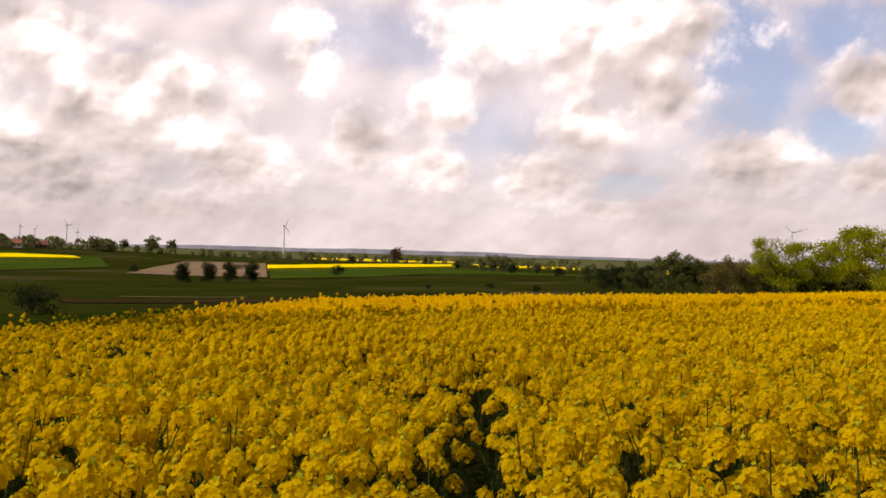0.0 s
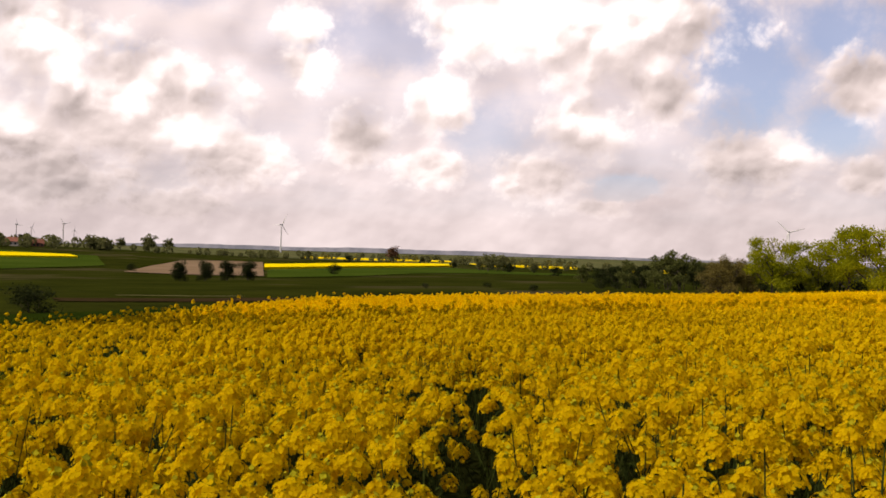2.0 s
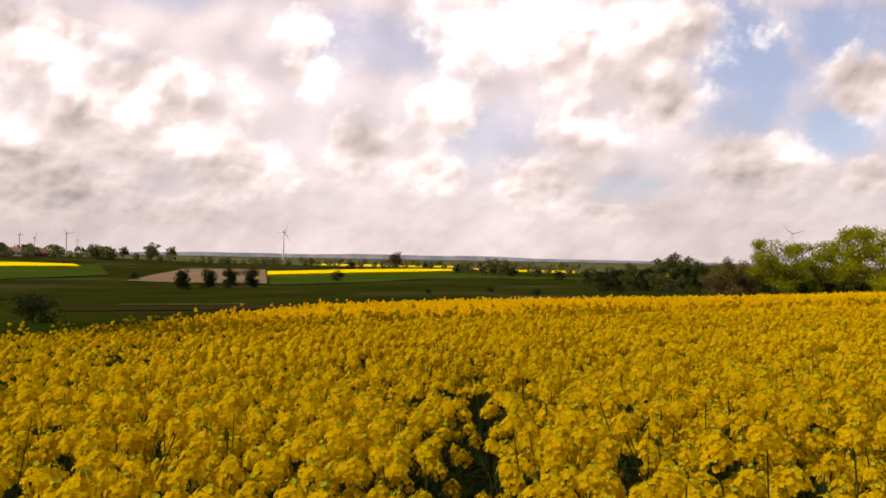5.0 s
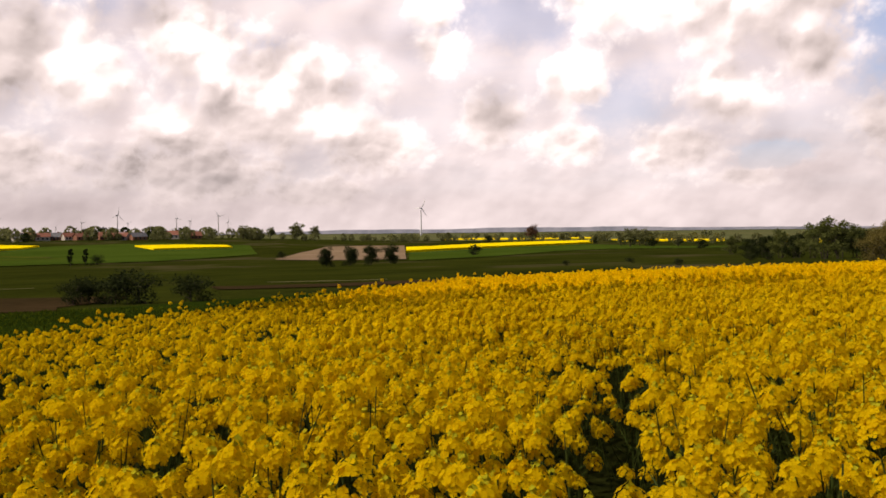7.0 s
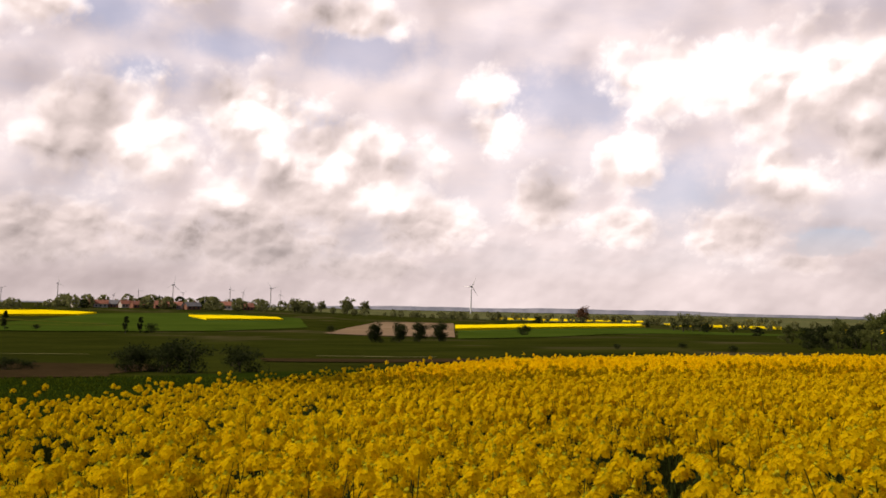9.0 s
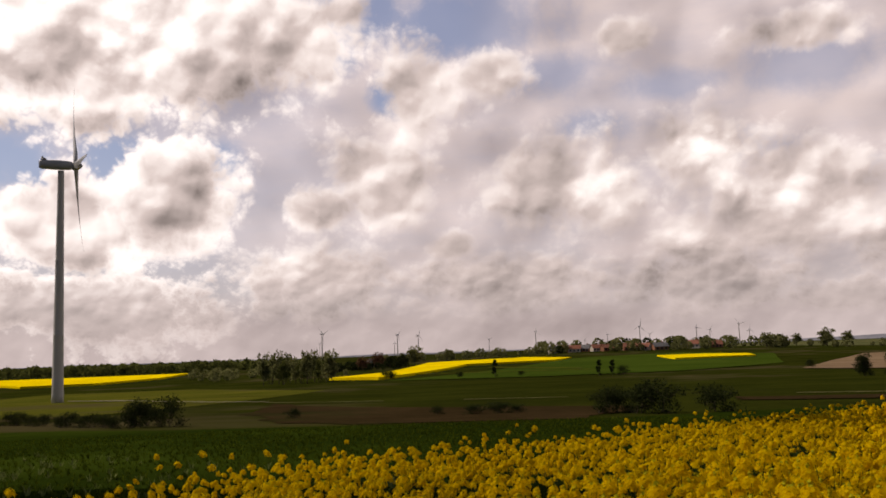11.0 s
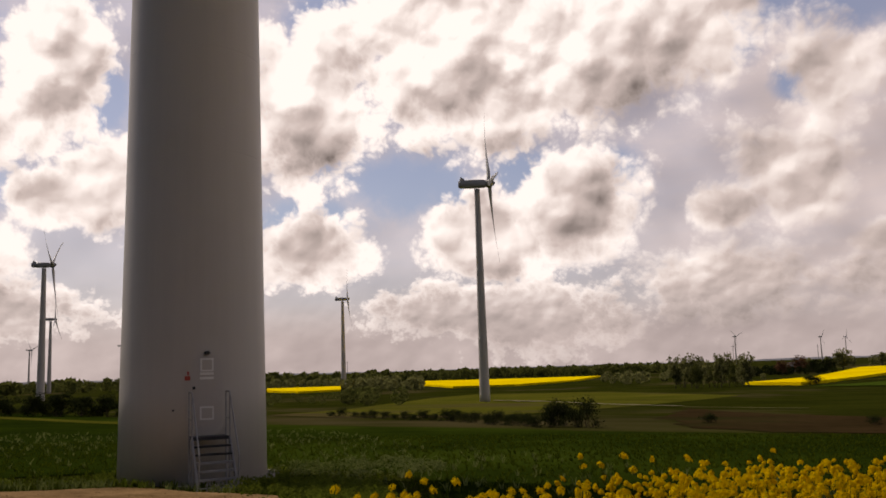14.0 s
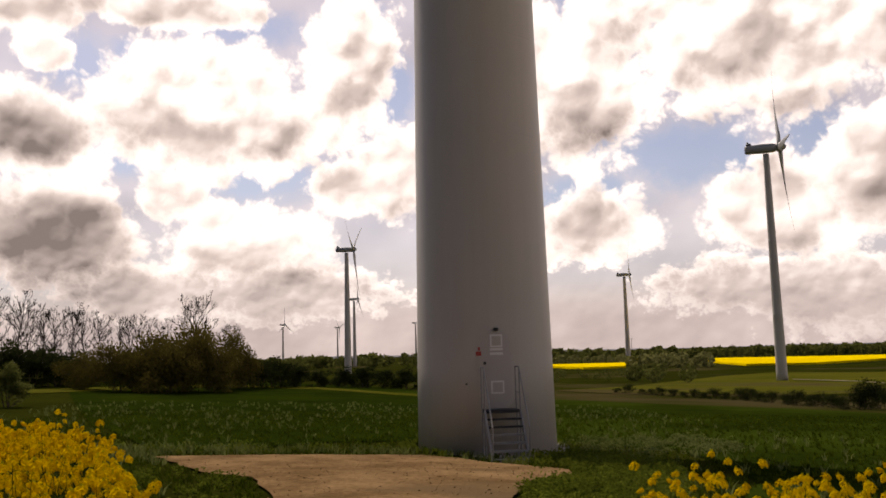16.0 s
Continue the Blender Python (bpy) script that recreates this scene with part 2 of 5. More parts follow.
tone = k.math("ADD", k.math("ADD", blend(south, 0.64, 0.74), k.math("MULTIPLY", shine, blend(south, 0.85, 1.05))), k.math("ADD", k.math("ADD", common, rim), k.math("MULTIPLY", k.math("SUBTRACT", patch, 0.5), 0.5)))
ramp = k.add("ShaderNodeValToRGB", tone)
for i, (p, c) in enumerate(((0.0, (0.25, 0.22, 0.21, 1)), (1.0, (1.32, 1.28, 1.25, 1)))):
    ramp.color_ramp.elements[i].position, ramp.color_ramp.elements[i].color = p, c
mid = ramp.color_ramp.elements.new(0.55)
mid.color = (0.76, 0.68, 0.655, 1)
cover = k.math("MULTIPLY", k.step(mass, 0.0, blend(south, 0.7, 0.3)), k.step(el, 0.5, 6.0, 0.5, 1.0))
col = k.mix(cover, col, k.mix(bank, (0.30, 0.275, 0.25), ramp.outputs[0]))
back = k.add("ShaderNodeBackground", col, 1.0)
k.add("ShaderNodeOutputWorld", back)
world.cycles.sampling_method = "MANUAL"
world.cycles.sample_map_resolution = 1024


# ---------------------------------------------------------------- the lie of the land
def bump(x, y, az, d, r, h):
    c = heading(az) * d
    return h * np.exp(-((x - c.x) ** 2 + (y - c.y) ** 2) / (r * r))


def land(x, y):
    """Height of the ground: a knoll that falls to a broad valley, with low hills round it."""
    x, y = np.asarray(x, float), np.asarray(y, float)
    s = (y - x) * 0.70711
    fall = np.where(s > 0, -12.0 * (1 - np.exp(-np.maximum(s, 0) / 230.0)), -0.052 * s * np.exp(np.minimum(s, 0) / 60.0))
    z = fall + bump(x, y, -22, 82, 32, -0.55) + bump(x, y, 112, 135, 60, 2.2) + bump(x, y, 84.5, 24, 6.0, -0.27)
    z = z + bump(x, y, 30, 820, 260, 9.5) + bump(x, y, 66.2, 300, 55, 0.2)
    r = np.hypot(x, y)
    z = z + np.clip((r - 1600) / 1500, 0, 1) ** 2 * (1.5 + 1.5 * np.sin(np.arctan2(x, y) * 9))
    return z


def ground_at(az, d):
    c = heading(az) * d
    return Vector((c.x, c.y, float(land(c.x, c.y))))


# ---------------------------------------------------------------- materials
def material(name):
    m = bpy.data.materials.new(name)
    m.use_nodes = True
    return m, Nodes(m.node_tree)


def surface(name, dark, light, scale=6.0, fine=60.0, rough=0.85, relief=0.3, spots=None, metal=0.0, spec=0.3, distance=0.02):
    """A rough natural surface: two colours over two scales of noise, with relief."""
    m, n = material(name)
    pos = n.add("ShaderNodeTexCoord").outputs["Object"]
    big = n.noise(pos, scale, 5.0, 0.6)
    small = n.noise(pos, fine, 4.0, 0.65)
    f = n.step(n.math("ADD", n.math("MULTIPLY", big, 0.6), n.math("MULTIPLY", small, 0.4)), 0.35, 0.65)
    c = n.mix(f, dark, light)
    if spots:
        c = n.mix(n.step(n.noise(pos, scale * 0.23, 4.0, 0.7), 0.52, 0.66), c, spots)
    bp = n.add("ShaderNodeBump")
    bp.inputs["Strength"].default_value = relief
    bp.inputs["Distance"].default_value = distance
    n.put(bp.inputs["Height"], small)
    b = n.add("ShaderNodeBsdfPrincipled", c)
    b.inputs["Roughness"].default_value, b.inputs["Metallic"].default_value = rough, metal
    b.inputs["Specular IOR Level"].default_value = spec if rough < 0.85 else 0.0
    n.put(b.inputs["Normal"], bp)
    n.add("ShaderNodeOutputMaterial", b)
    return m


def leafy(name, dark, light, through_light=0.35, per_island=True, patch=0.4):
    """Thin leaves or petals: they scatter light on both sides."""
    m, n = material(name)
    info = n.add("ShaderNodeNewGeometry").outputs["Random Per Island"] if per_island else n.add("ShaderNodeObjectInfo").outputs["Random"]
    pos = n.add("ShaderNodeTexCoord").outputs["Object"]
    f = n.math("ADD", n.math("MULTIPLY", info, 0.65), n.math("MULTIPLY", n.step(n.noise(pos, patch, 3.0), 0.35, 0.65), 0.35))
    c = n.mix(f, dark, light)
    a = n.add("ShaderNodeBsdfDiffuse", c)
    b = n.add("ShaderNodeBsdfTranslucent", c)
    mixed = n.add("ShaderNodeMixShader", through_light, a, b)
    n.add("ShaderNodeOutputMaterial", mixed)
    return m


MEADOW = surface("meadow_grass", (0.017, 0.021, 0.003), (0.033, 0.039, 0.005), 0.05, 1.3, 0.95, 0.5, (0.062, 0.052, 0.022), spec=0.1, distance=0.3)
WHEAT = surface("young_wheat", (0.010, 0.018, 0.002), (0.022, 0.036, 0.003), 0.12, 2.5, 0.95, 0.6, (0.032, 0.050, 0.005), spec=0.1, distance=0.2)
FAR_GREEN = surface("far_wheat", (0.034, 0.058, 0.006), (0.052, 0.080, 0.009), 0.02, 0.6, 0.95, 0.3, spec=0.1, distance=0.3)
PASTURE = surface("rough_pasture", (0.058, 0.064, 0.007), (0.100, 0.100, 0.013), 0.04, 1.1, 0.95, 0.5, (0.07, 0.055, 0.025), spec=0.1, distance=0.3)
SCRUBLAND = surface("brown_scrubland", (0.026, 0.018, 0.007), (0.050, 0.032, 0.014), 0.07, 1.0, 0.95, 0.5, (0.022, 0.028, 0.007), spec=0.1, distance=0.3)
FAR_PLAIN = surface("far_plain", (0.06, 0.072, 0.026), (0.125, 0.125, 0.05), 0.012, 0.1, 0.95, 0.2, (0.15, 0.125, 0.05), spec=0.1)
PLOUGH = surface("ploughed_soil", (0.17, 0.115, 0.065), (0.25, 0.175, 0.105), 0.03, 0.8, 0.95, 0.5, spec=0.1, distance=0.3)
# brighter than PETAL: the sunlit look of the far crop is in its colour
RAPE_FAR = surface("rape_in_flower_far", (0.80, 0.56, 0.004), (0.96, 0.73, 0.006), 0.05, 1.6, 0.9, 0.5, spec=0.05, distance=0.4)
DIRT = surface("pale_dirt", (0.135, 0.082, 0.036), (0.30, 0.195, 0.098), 0.7, 9.0, 0.95, 1.0, (0.155, 0.105, 0.055), spec=0.15, distance=0.03)
DRY = surface("dry_grass_path", (0.10, 0.095, 0.035), (0.17, 0.155, 0.07), 0.3, 3.0, 0.95, 0.4, spec=0.1)
GRAVEL = surface("track_gravel", (0.25, 0.21, 0.16), (0.42, 0.36, 0.29), 0.4, 6.0, 0.9, 0.4, spec=0.2)
WOOD_FAR = surface("far_woodland_floor", (0.02, 0.026, 0.012), (0.04, 0.045, 0.02), 0.02, 0.4, 0.95, 0.5, spec=0.05)
TWIG = surface("dark_twig_bark", (0.016, 0.013, 0.010), (0.036, 0.029, 0.022), 3.0, 30.0, 0.9, 0.4, spec=0.1)
BARK = surface("grey_bark", (0.045, 0.036, 0.028), (0.10, 0.082, 0.064), 3.0, 30.0, 0.9, 0.6, spec=0.1)
STALK = leafy("rape_stalk", (0.028, 0.042, 0.008), (0.070, 0.090, 0.020), 0.15)
RAPE_LEAF = leafy("rape_leaf", (0.018, 0.027, 0.004), (0.045, 0.060, 0.010), 0.25)
PETAL = leafy("rape_petals", (0.58, 0.368, 0.003), (0.82, 0.58, 0.006), 0.5)
BUD = leafy("rape_buds", (0.30, 0.28, 0.01), (0.48, 0.42, 0.015), 0.2)
# near black: the shade between the plants is put into this colour
UNDER = surface("crop_floor_painted_shade", (0.007, 0.009, 0.002), (0.020, 0.024, 0.005), 5.0, 40.0, 0.95, 0.5, spec=0.05)
LEAF_FRESH = leafy("fresh_leaves", (0.19, 0.205, 0.006), (0.38, 0.39, 0.012), 0.5)
LEAF_MID = leafy("mid_leaves", (0.075, 0.088, 0.022), (0.155, 0.165, 0.045), 0.45)
# paler than LEAF_MID: distance haze is mixed into the leaf colour
LEAF_FAR = leafy("far_leaves_painted_haze", (0.12, 0.128, 0.045), (0.24, 0.24, 0.09), 0.55)
LEAF_DARK = leafy("dark_leaves", (0.018, 0.024, 0.008), (0.042, 0.052, 0.016), 0.25)
LEAF_BROWN = leafy("brown_budding_leaves", (0.070, 0.058, 0.014), (0.14, 0.118, 0.027), 0.3)
LEAF_BUD = leafy("budding_leaves", (0.12, 0.095, 0.026), (0.21, 0.17, 0.045), 0.35)
LEAF_RUST = leafy("rust_leaves", (0.11, 0.055, 0.03), (0.16, 0.085, 0.045), 0.25)
GRASS = leafy("grass_blades", (0.034, 0.050, 0.003), (0.072, 0.098, 0.007), 0.35)
GRASS_PALE = leafy("pale_seeding_grass", (0.08, 0.105, 0.022), (0.21, 0.24, 0.08), 0.35)
WEED = leafy("leafy_weeds", (0.06, 0.085, 0.008), (0.17, 0.205, 0.026), 0.35)


def painted(name, colour, rough=0.35, streaks=0.12, scale=0.6):
    m, n = material(name)
    pos = n.add("ShaderNodeTexCoord").outputs["Object"]
    run = n.add("ShaderNodeMapping", pos)
    run.inputs["Scale"].default_value = (2.5, 2.5, 0.12)
    dirt = n.step(n.math("ADD", n.math("MULTIPLY", n.noise(run, scale * 2, 6.0, 0.65), 0.6), n.math("MULTIPLY", n.noise(pos, scale, 4.0), 0.4)), 0.38, 0.7)
    c = n.mix(n.math("MULTIPLY", dirt, streaks), colour, tuple(v * 0.35 for v in colour))
    b = n.add("ShaderNodeBsdfPrincipled", c)
    b.inputs["Roughness"].default_value = rough
    n.add("ShaderNodeOutputMaterial", b)
    return m


TOWER = painted("tower_paint", (0.485, 0.455, 0.405), 0.42, 0.10)
DOOR_PAINT = painted("door_paint", (0.47, 0.44, 0.40), 0.45, 0.1)
WHITE = painted("white_paint", (0.74, 0.73, 0.70), 0.4, 0.15)
BLADE = painted("blade_paint", (0.50, 0.50, 0.49), 0.35, 0.1)
NACELLE = painted("nacelle_paint", (0.34, 0.34, 0.34), 0.4, 0.15)
STEEL = surface("galvanised_steel", (0.24, 0.235, 0.225), (0.36, 0.35, 0.335), 4.0, 40.0, 0.6, 0.1, metal=0.15)
DARK_STEEL = surface("dark_steel", (0.03, 0.03, 0.032), (0.06, 0.06, 0.062), 6.0, 50.0, 0.5, 0.1, metal=0.3)
RED = painted("red_sign", (0.42, 0.06, 0.04), 0.4, 0.2)
CONCRETE = surface("concrete", (0.30, 0.28, 0.25), (0.45, 0.42, 0.38), 2.0, 25.0, 0.9, 0.3)
BRICK = surface("brick_wall", (0.22, 0.10, 0.06), (0.32, 0.16, 0.10), 0.4, 3.0, 0.9, 0.2)
PLASTER = surface("pale_plaster", (0.48, 0.42, 0.34), (0.62, 0.55, 0.46), 0.4, 3.0, 0.9, 0.2)
ROOF_RED = surface("red_roof_tiles", (0.20, 0.07, 0.04), (0.30, 0.12, 0.07), 0.5, 4.0, 0.8, 0.3)
ROOF_GREY = surface("grey_roof", (0.10, 0.10, 0.10), (0.18, 0.17, 0.17), 0.5, 4.0, 0.8, 0.3)
PANE = painted("dark_window_glass", (0.03, 0.035, 0.04), 0.1, 0.0)


# ---------------------------------------------------------------- mesh helpers
def mesh_from(name, verts, faces, mats, index=None, smooth=False):
    """A mesh from arrays: verts (n, 3), faces (m, 3 or 4) or a list of faces, one material index a face."""
    me = bpy.data.meshes.new(name)
    if isinstance(faces, np.ndarray):
        m, c = faces.shape
        me.vertices.add(len(verts))
        me.vertices.foreach_set("co", np.asarray(verts, np.float32).ravel())
        me.loops.add(m * c)
        me.loops.foreach_set("vertex_index", faces.astype(np.int32).ravel())
        me.polygons.add(m)
        me.polygons.foreach_set("loop_start", np.arange(0, m * c, c, dtype=np.int32))
        me.polygons.foreach_set("loop_total", np.full(m, c, np.int32))
        me.update(calc_edges=True)
    else:
        me.from_pydata([tuple(v) for v in verts], [], faces)
    for mat in mats if isinstance(mats, (list, tuple)) else [mats]:
        me.materials.append(mat)
    if index is not None:
        me.polygons.foreach_set("material_index", np.asarray(index, np.int32))
    if smooth:
        me.polygons.foreach_set("use_smooth", np.ones(len(me.polygons), bool))
    me.update()
    return me


def part(name, bm, mat, parent=None, label="", smooth=False):
    """Links a bmesh as one mesh object under a thing or a part."""
    me = bpy.data.meshes.new(name)
    bm.to_mesh(me)
    bm.free()
    for m in mat if isinstance(mat, (list, tuple)) else [mat]:
        me.materials.append(m)
    if smooth:
        me.polygons.foreach_set("use_smooth", np.ones(len(me.polygons), bool))
    ob = new(name, me)
    ob.parent = parent
    if label:
        ob["label"] = label
    return ob


def piece(name, me, parent, m=None):
    ob = new(name, me)
    ob.parent = parent
    if m is not None:
        ob.matrix_basis = m
    return ob


def box(bm, size, at, bevel=0.0, turn=None):
    m = Matrix.Translation(at) @ (turn or Matrix()) @ Matrix.Diagonal((*size, 1))
    made = bmesh.ops.create_cube(bm, size=1.0, matrix=m)["verts"]
    if bevel:
        edges = list({e for v in made for e in v.link_edges})
        bmesh.ops.bevel(bm, geom=edges, offset=bevel, segments=2, affect="EDGES")
    return made


def rings(bm, profile, sides=32, cap=True, centre=(0, 0)):
    """A turned body about z: profile rows of (radius, height)."""
    rows = []
    for r, z in profile:
        rows.append([bm.verts.new((centre[0] + r * math.cos(2 * math.pi * i / sides), centre[1] + r * math.sin(2 * math.pi * i / sides), z)) for i in range(sides)])
    for a, b in zip(rows, rows[1:]):
        for i in range(sides):
            bm.faces.new((a[i], a[(i + 1) % sides], b[(i + 1) % sides], b[i]))
    if cap:
        bm.faces.new(rows[0][::-1])
        bm.faces.new(rows[-1])


def tube(bm, a, b, ra, rb=None, sides=8):
    a, b = Vector(a), Vector(b)
    rb = ra if rb is None else rb
    q = (b - a).to_track_quat("Z", "Y")
    rows = []
    for c, r in ((a, ra), (b, rb)):
        rows.append([bm.verts.new(c + q @ Vector((r * math.cos(2 * math.pi * i / sides), r * math.sin(2 * math.pi * i / sides), 0))) for i in range(sides)])
    for i in range(sides):
        bm.faces.new((rows[0][i], rows[0][(i + 1) % sides], rows[1][(i + 1) % sides], rows[1][i]))
    bm.faces.new(rows[0][::-1])
    bm.faces.new(rows[1])


# ---------------------------------------------------------------- ground and fields
from mathutils.geometry import delaunay_2d_cdt


def build_ground():
    radii = np.concatenate([[0.0], np.geomspace(0.6, 4600, 190)])
    n = 360
    a = np.linspace(0, 2 * math.pi, n, endpoint=False)
    rr, aa = np.meshgrid(radii[1:], a, indexing="ij")
    x, y = rr * np.sin(aa), rr * np.cos(aa)
    v = np.stack([x, y, land(x, y)], -1).reshape(-1, 3)
    i, j = np.meshgrid(np.arange(len(radii) - 2), np.arange(n), indexing="ij")
    f = np.stack([i * n + j, i * n + (j + 1) % n, (i + 1) * n + (j + 1) % n, (i + 1) * n + j], -1).reshape(-1, 4)[:, ::-1]
    v = np.concatenate([v, [[0.0, 0.0, float(land(0, 0))]]])
    faces = [tuple(q) for q in f.tolist()] + [(len(v) - 1, (j + 1) % n, j) for j in range(n)]
    ob = new("ground", mesh_from("ground", v, faces, MEADOW, smooth=True))
    tagged(ob, "gently rolling green and brown spring meadow land", "ground", kind="structure")


def inside(poly, x, y):
    c = np.zeros(x.shape, bool)
    for (x0, y0), (x1, y1) in zip(poly, poly[1:] + poly[:1]):
        hit = (y0 > y) != (y1 > y)
        with np.errstate(divide="ignore", invalid="ignore"):
            c ^= hit & (x < (x1 - x0) * (y - y0) / (y1 - y0) + x0)
    return c


def field(name, poly, mat, lift, step, label, category="field", skirt=0.0, rough_edge=0.0, kind="structure"):
    """A field laid over the land. poly: its corners; skirt: how deep its sides reach."""
    rng = random.Random(len(label))
    edge = []
    for (x0, y0), (x1, y1) in zip(poly, poly[1:] + poly[:1]):
        n = max(1, int(math.hypot(x1 - x0, y1 - y0) / step))
        for i in range(n):
            j = 0 if i == 0 else rough_edge
            edge.append((x0 + (x1 - x0) * i / n + rng.uniform(-j, j), y0 + (y1 - y0) * i / n + rng.uniform(-j, j)))
    xs, ys = [p[0] for p in edge], [p[1] for p in edge]
    gx, gy = np.meshgrid(np.arange(min(xs), max(xs), step), np.arange(min(ys), max(ys), step))
    keep = inside(edge, gx, gy)
    pts = [Vector(p) for p in edge] + [Vector((float(a), float(b))) for a, b in zip(gx[keep], gy[keep])]
    v2, _, f, *_ = delaunay_2d_cdt(pts, [], [list(range(len(edge)))], 1, 1e-4)
    x, y = np.array([p.x for p in v2]), np.array([p.y for p in v2])
    v = np.stack([x, y, land(x, y) + lift], -1).tolist()
    faces = [tuple(q) for q in f]
    if skirt:
        n = len(edge)
        area = sum(a[0] * b[1] - b[0] * a[1] for a, b in zip(edge, edge[1:] + edge[:1]))
        base = len(v)
        for i in range(n):
            v.append((edge[i][0], edge[i][1], float(land(*edge[i])) + lift - skirt))
        for i in range(n):
            q = (i, base + i, base + (i + 1) % n, (i + 1) % n)
            faces.append(q if area > 0 else q[::-1])
    ob = new(name, mesh_from(name, v, faces, mat, smooth=not skirt))
    return tagged(ob, label, category, kind=kind)


def polar(*rows):
    return [(heading(a).x * d, heading(a).y * d) for a, d in rows]


build_ground()
field("field_wheat", [(-6.4, 60), (-7.2, 8), (-6.0, 1.5), (-9, 2.4), (-16, 6.5), (-21, 7.5), (-25, 8), (-30, 3), (-27.5, -2.5), (-22.3, -6), (-40, -14), (-120, -45),
                      (-115, -5), (-76, 12), (-57, 26), (-49, 28), (-38, 34), (-27, 40), (-17, 58), (-12, 78)], WHEAT, 0.03, 2.5, "dark green field of young wheat with pale weeds")
field("field_scrub", polar((53, 134), (50.5, 110), (45.5, 92), (34.5, 76), (29, 70), (31, 58), (33, 49.5), (40, 51), (48.4, 53), (53, 60), (55, 90)), SCRUBLAND, 0.04, 4.0, "brown strip of dry scrubland in the valley", rough_edge=1.0)
field("field_pasture", polar((80, 112), (76.5, 150), (73, 215), (69.5, 290), (66.5, 345), (58, 330), (50, 240), (60, 130), (68, 95), (76, 100)), PASTURE, 0.06, 6.0, "olive green pasture round a wind turbine")
field("field_green", polar((44, 360), (34.3, 600), (27, 640), (21.5, 590), (21, 420), (27.3, 330), (35.7, 315), (46, 335)), FAR_GREEN, 0.3, 14.0, "green wheat field on a far hillside")
field("field_rape", polar((49.7, 395), (46, 470), (43.2, 640), (36.8, 640), (33.9, 600), (35.0, 566), (40.7, 560), (45, 400), (46.5, 365)), RAPE_FAR, 1.2, 12.0, "bright yellow rape field on a far hillside", skirt=1.6)
field("field_rape_village", polar((28.5, 578), (26.2, 585), (23, 574), (22.6, 540), (25.5, 528), (27.4, 520)), RAPE_FAR, 1.2, 12.0, "yellow strip of rape below the village", skirt=1.6)
field("field_rape_south", polar((70.6, 900), (58.4, 800), (60, 620), (64, 525), (68, 525), (70.5, 720)), RAPE_FAR, 1.2, 16.0, "broad yellow rape field before far woods", skirt=1.6)
field("field_rape_hollow", polar((80, 720), (75.3, 720), (75.3, 540), (78, 520), (80, 600)), RAPE_FAR, 1.2, 16.0, "small yellow rape field between trees", skirt=1.6)
field("field_ploughed", polar((20.0, 315), (18.4, 430), (16.6, 555), (14, 580), (11.5, 585), (11.4, 272), (16.5, 282)), PLOUGH, 0.3, 14.0, "pale brown ploughed field on a slope")
field("field_green_north", polar((11.2, 410), (5.4, 515), (-0.3, 640), (-6, 520), (-11.5, 480), (-9, 430), (-1.9, 440), (1.7, 390), (5.4, 300), (11.2, 252)), FAR_GREEN, 0.25, 14.0, "green meadow beyond the ploughed field")
field("field_rape_north", polar((11.4, 505), (9.7, 530), (5.4, 650), (1.7, 800), (-0.9, 900), (-0.9, 712), (1.7, 600), (5.4, 520), (9.7, 440), (11.4, 412)), RAPE_FAR, 1.2, 16.0, "thin yellow band of rape in the plain", skirt=1.6)
field("field_plain", polar((24, 1050), (24, 3800), (0, 3800), (-34, 3800), (-34, 900), (-12, 950), (0, 960), (11, 900)), FAR_PLAIN, 0.3, 70.0, "pale patchwork of far spring fields")
field("field_rape_plain", polar((9, 1330), (-1, 1300), (-1, 1120), (4, 1080), (9, 1130)), RAPE_FAR, 1.2, 25.0, "distant yellow rape strip in the plain", skirt=1.6)
field("field_rape_east", polar((-2, 1000), (-9, 940), (-9, 820), (-3, 860)), RAPE_FAR, 1.2, 25.0, "distant yellow rape strip behind trees", skirt=1.6)
field("field_rape_behind", polar((-12.5, 900), (-16.5, 880), (-16.5, 640), (-12.5, 680)), RAPE_FAR, 1.2, 25.0, "yellow rape glimpsed behind a hedge", skirt=1.6)
PAD = polar((105.5, 22), (98.2, 23), (91, 24.2), (88.8, 24.4), (86.5, 23.8), (84.5, 22.4), (81.5, 21), (79.4, 19.8), (79.0, 18.3), (82.3, 16.3), (83.1, 14), (84, 6), (90, 2.2), (110, 1.6), (115, 2.4),
            (104, 5), (100, 9), (98.7, 13), (98.9, 15), (99.6, 16.9), (102.7, 18.1), (104, 19.6))
field("dirt_pad", PAD,
      DIRT, 0.05, 0.6, "bare pale brown dirt pad with wheel marks", "dirt pad", rough_edge=0.12)
field("farm_track", polar((65.4, 229), (62.1, 206), (57.8, 163), (53.5, 140), (53.5, 141.6), (57.8, 165.6), (62.1, 209.5), (65.4, 233)), GRAVEL, 0.25, 2.5, "pale gravel track leading to a wind turbine", "track")
field("field_path", polar((53.5, 141.6), (49, 129), (46.2, 124), (46.2, 122.4), (49, 127.2), (53.5, 139.4)), DRY, 0.12, 1.5, "narrow dry path through the valley meadow", "track", rough_edge=0.3)
field("meadow_path", polar((41, 115.6), (37.5, 112), (34.2, 108.4), (34.2, 107), (37.5, 110.2), (41, 113.6)), DRY, 0.12, 1.5, "narrow dry path through the valley meadow", "track", rough_edge=0.3)
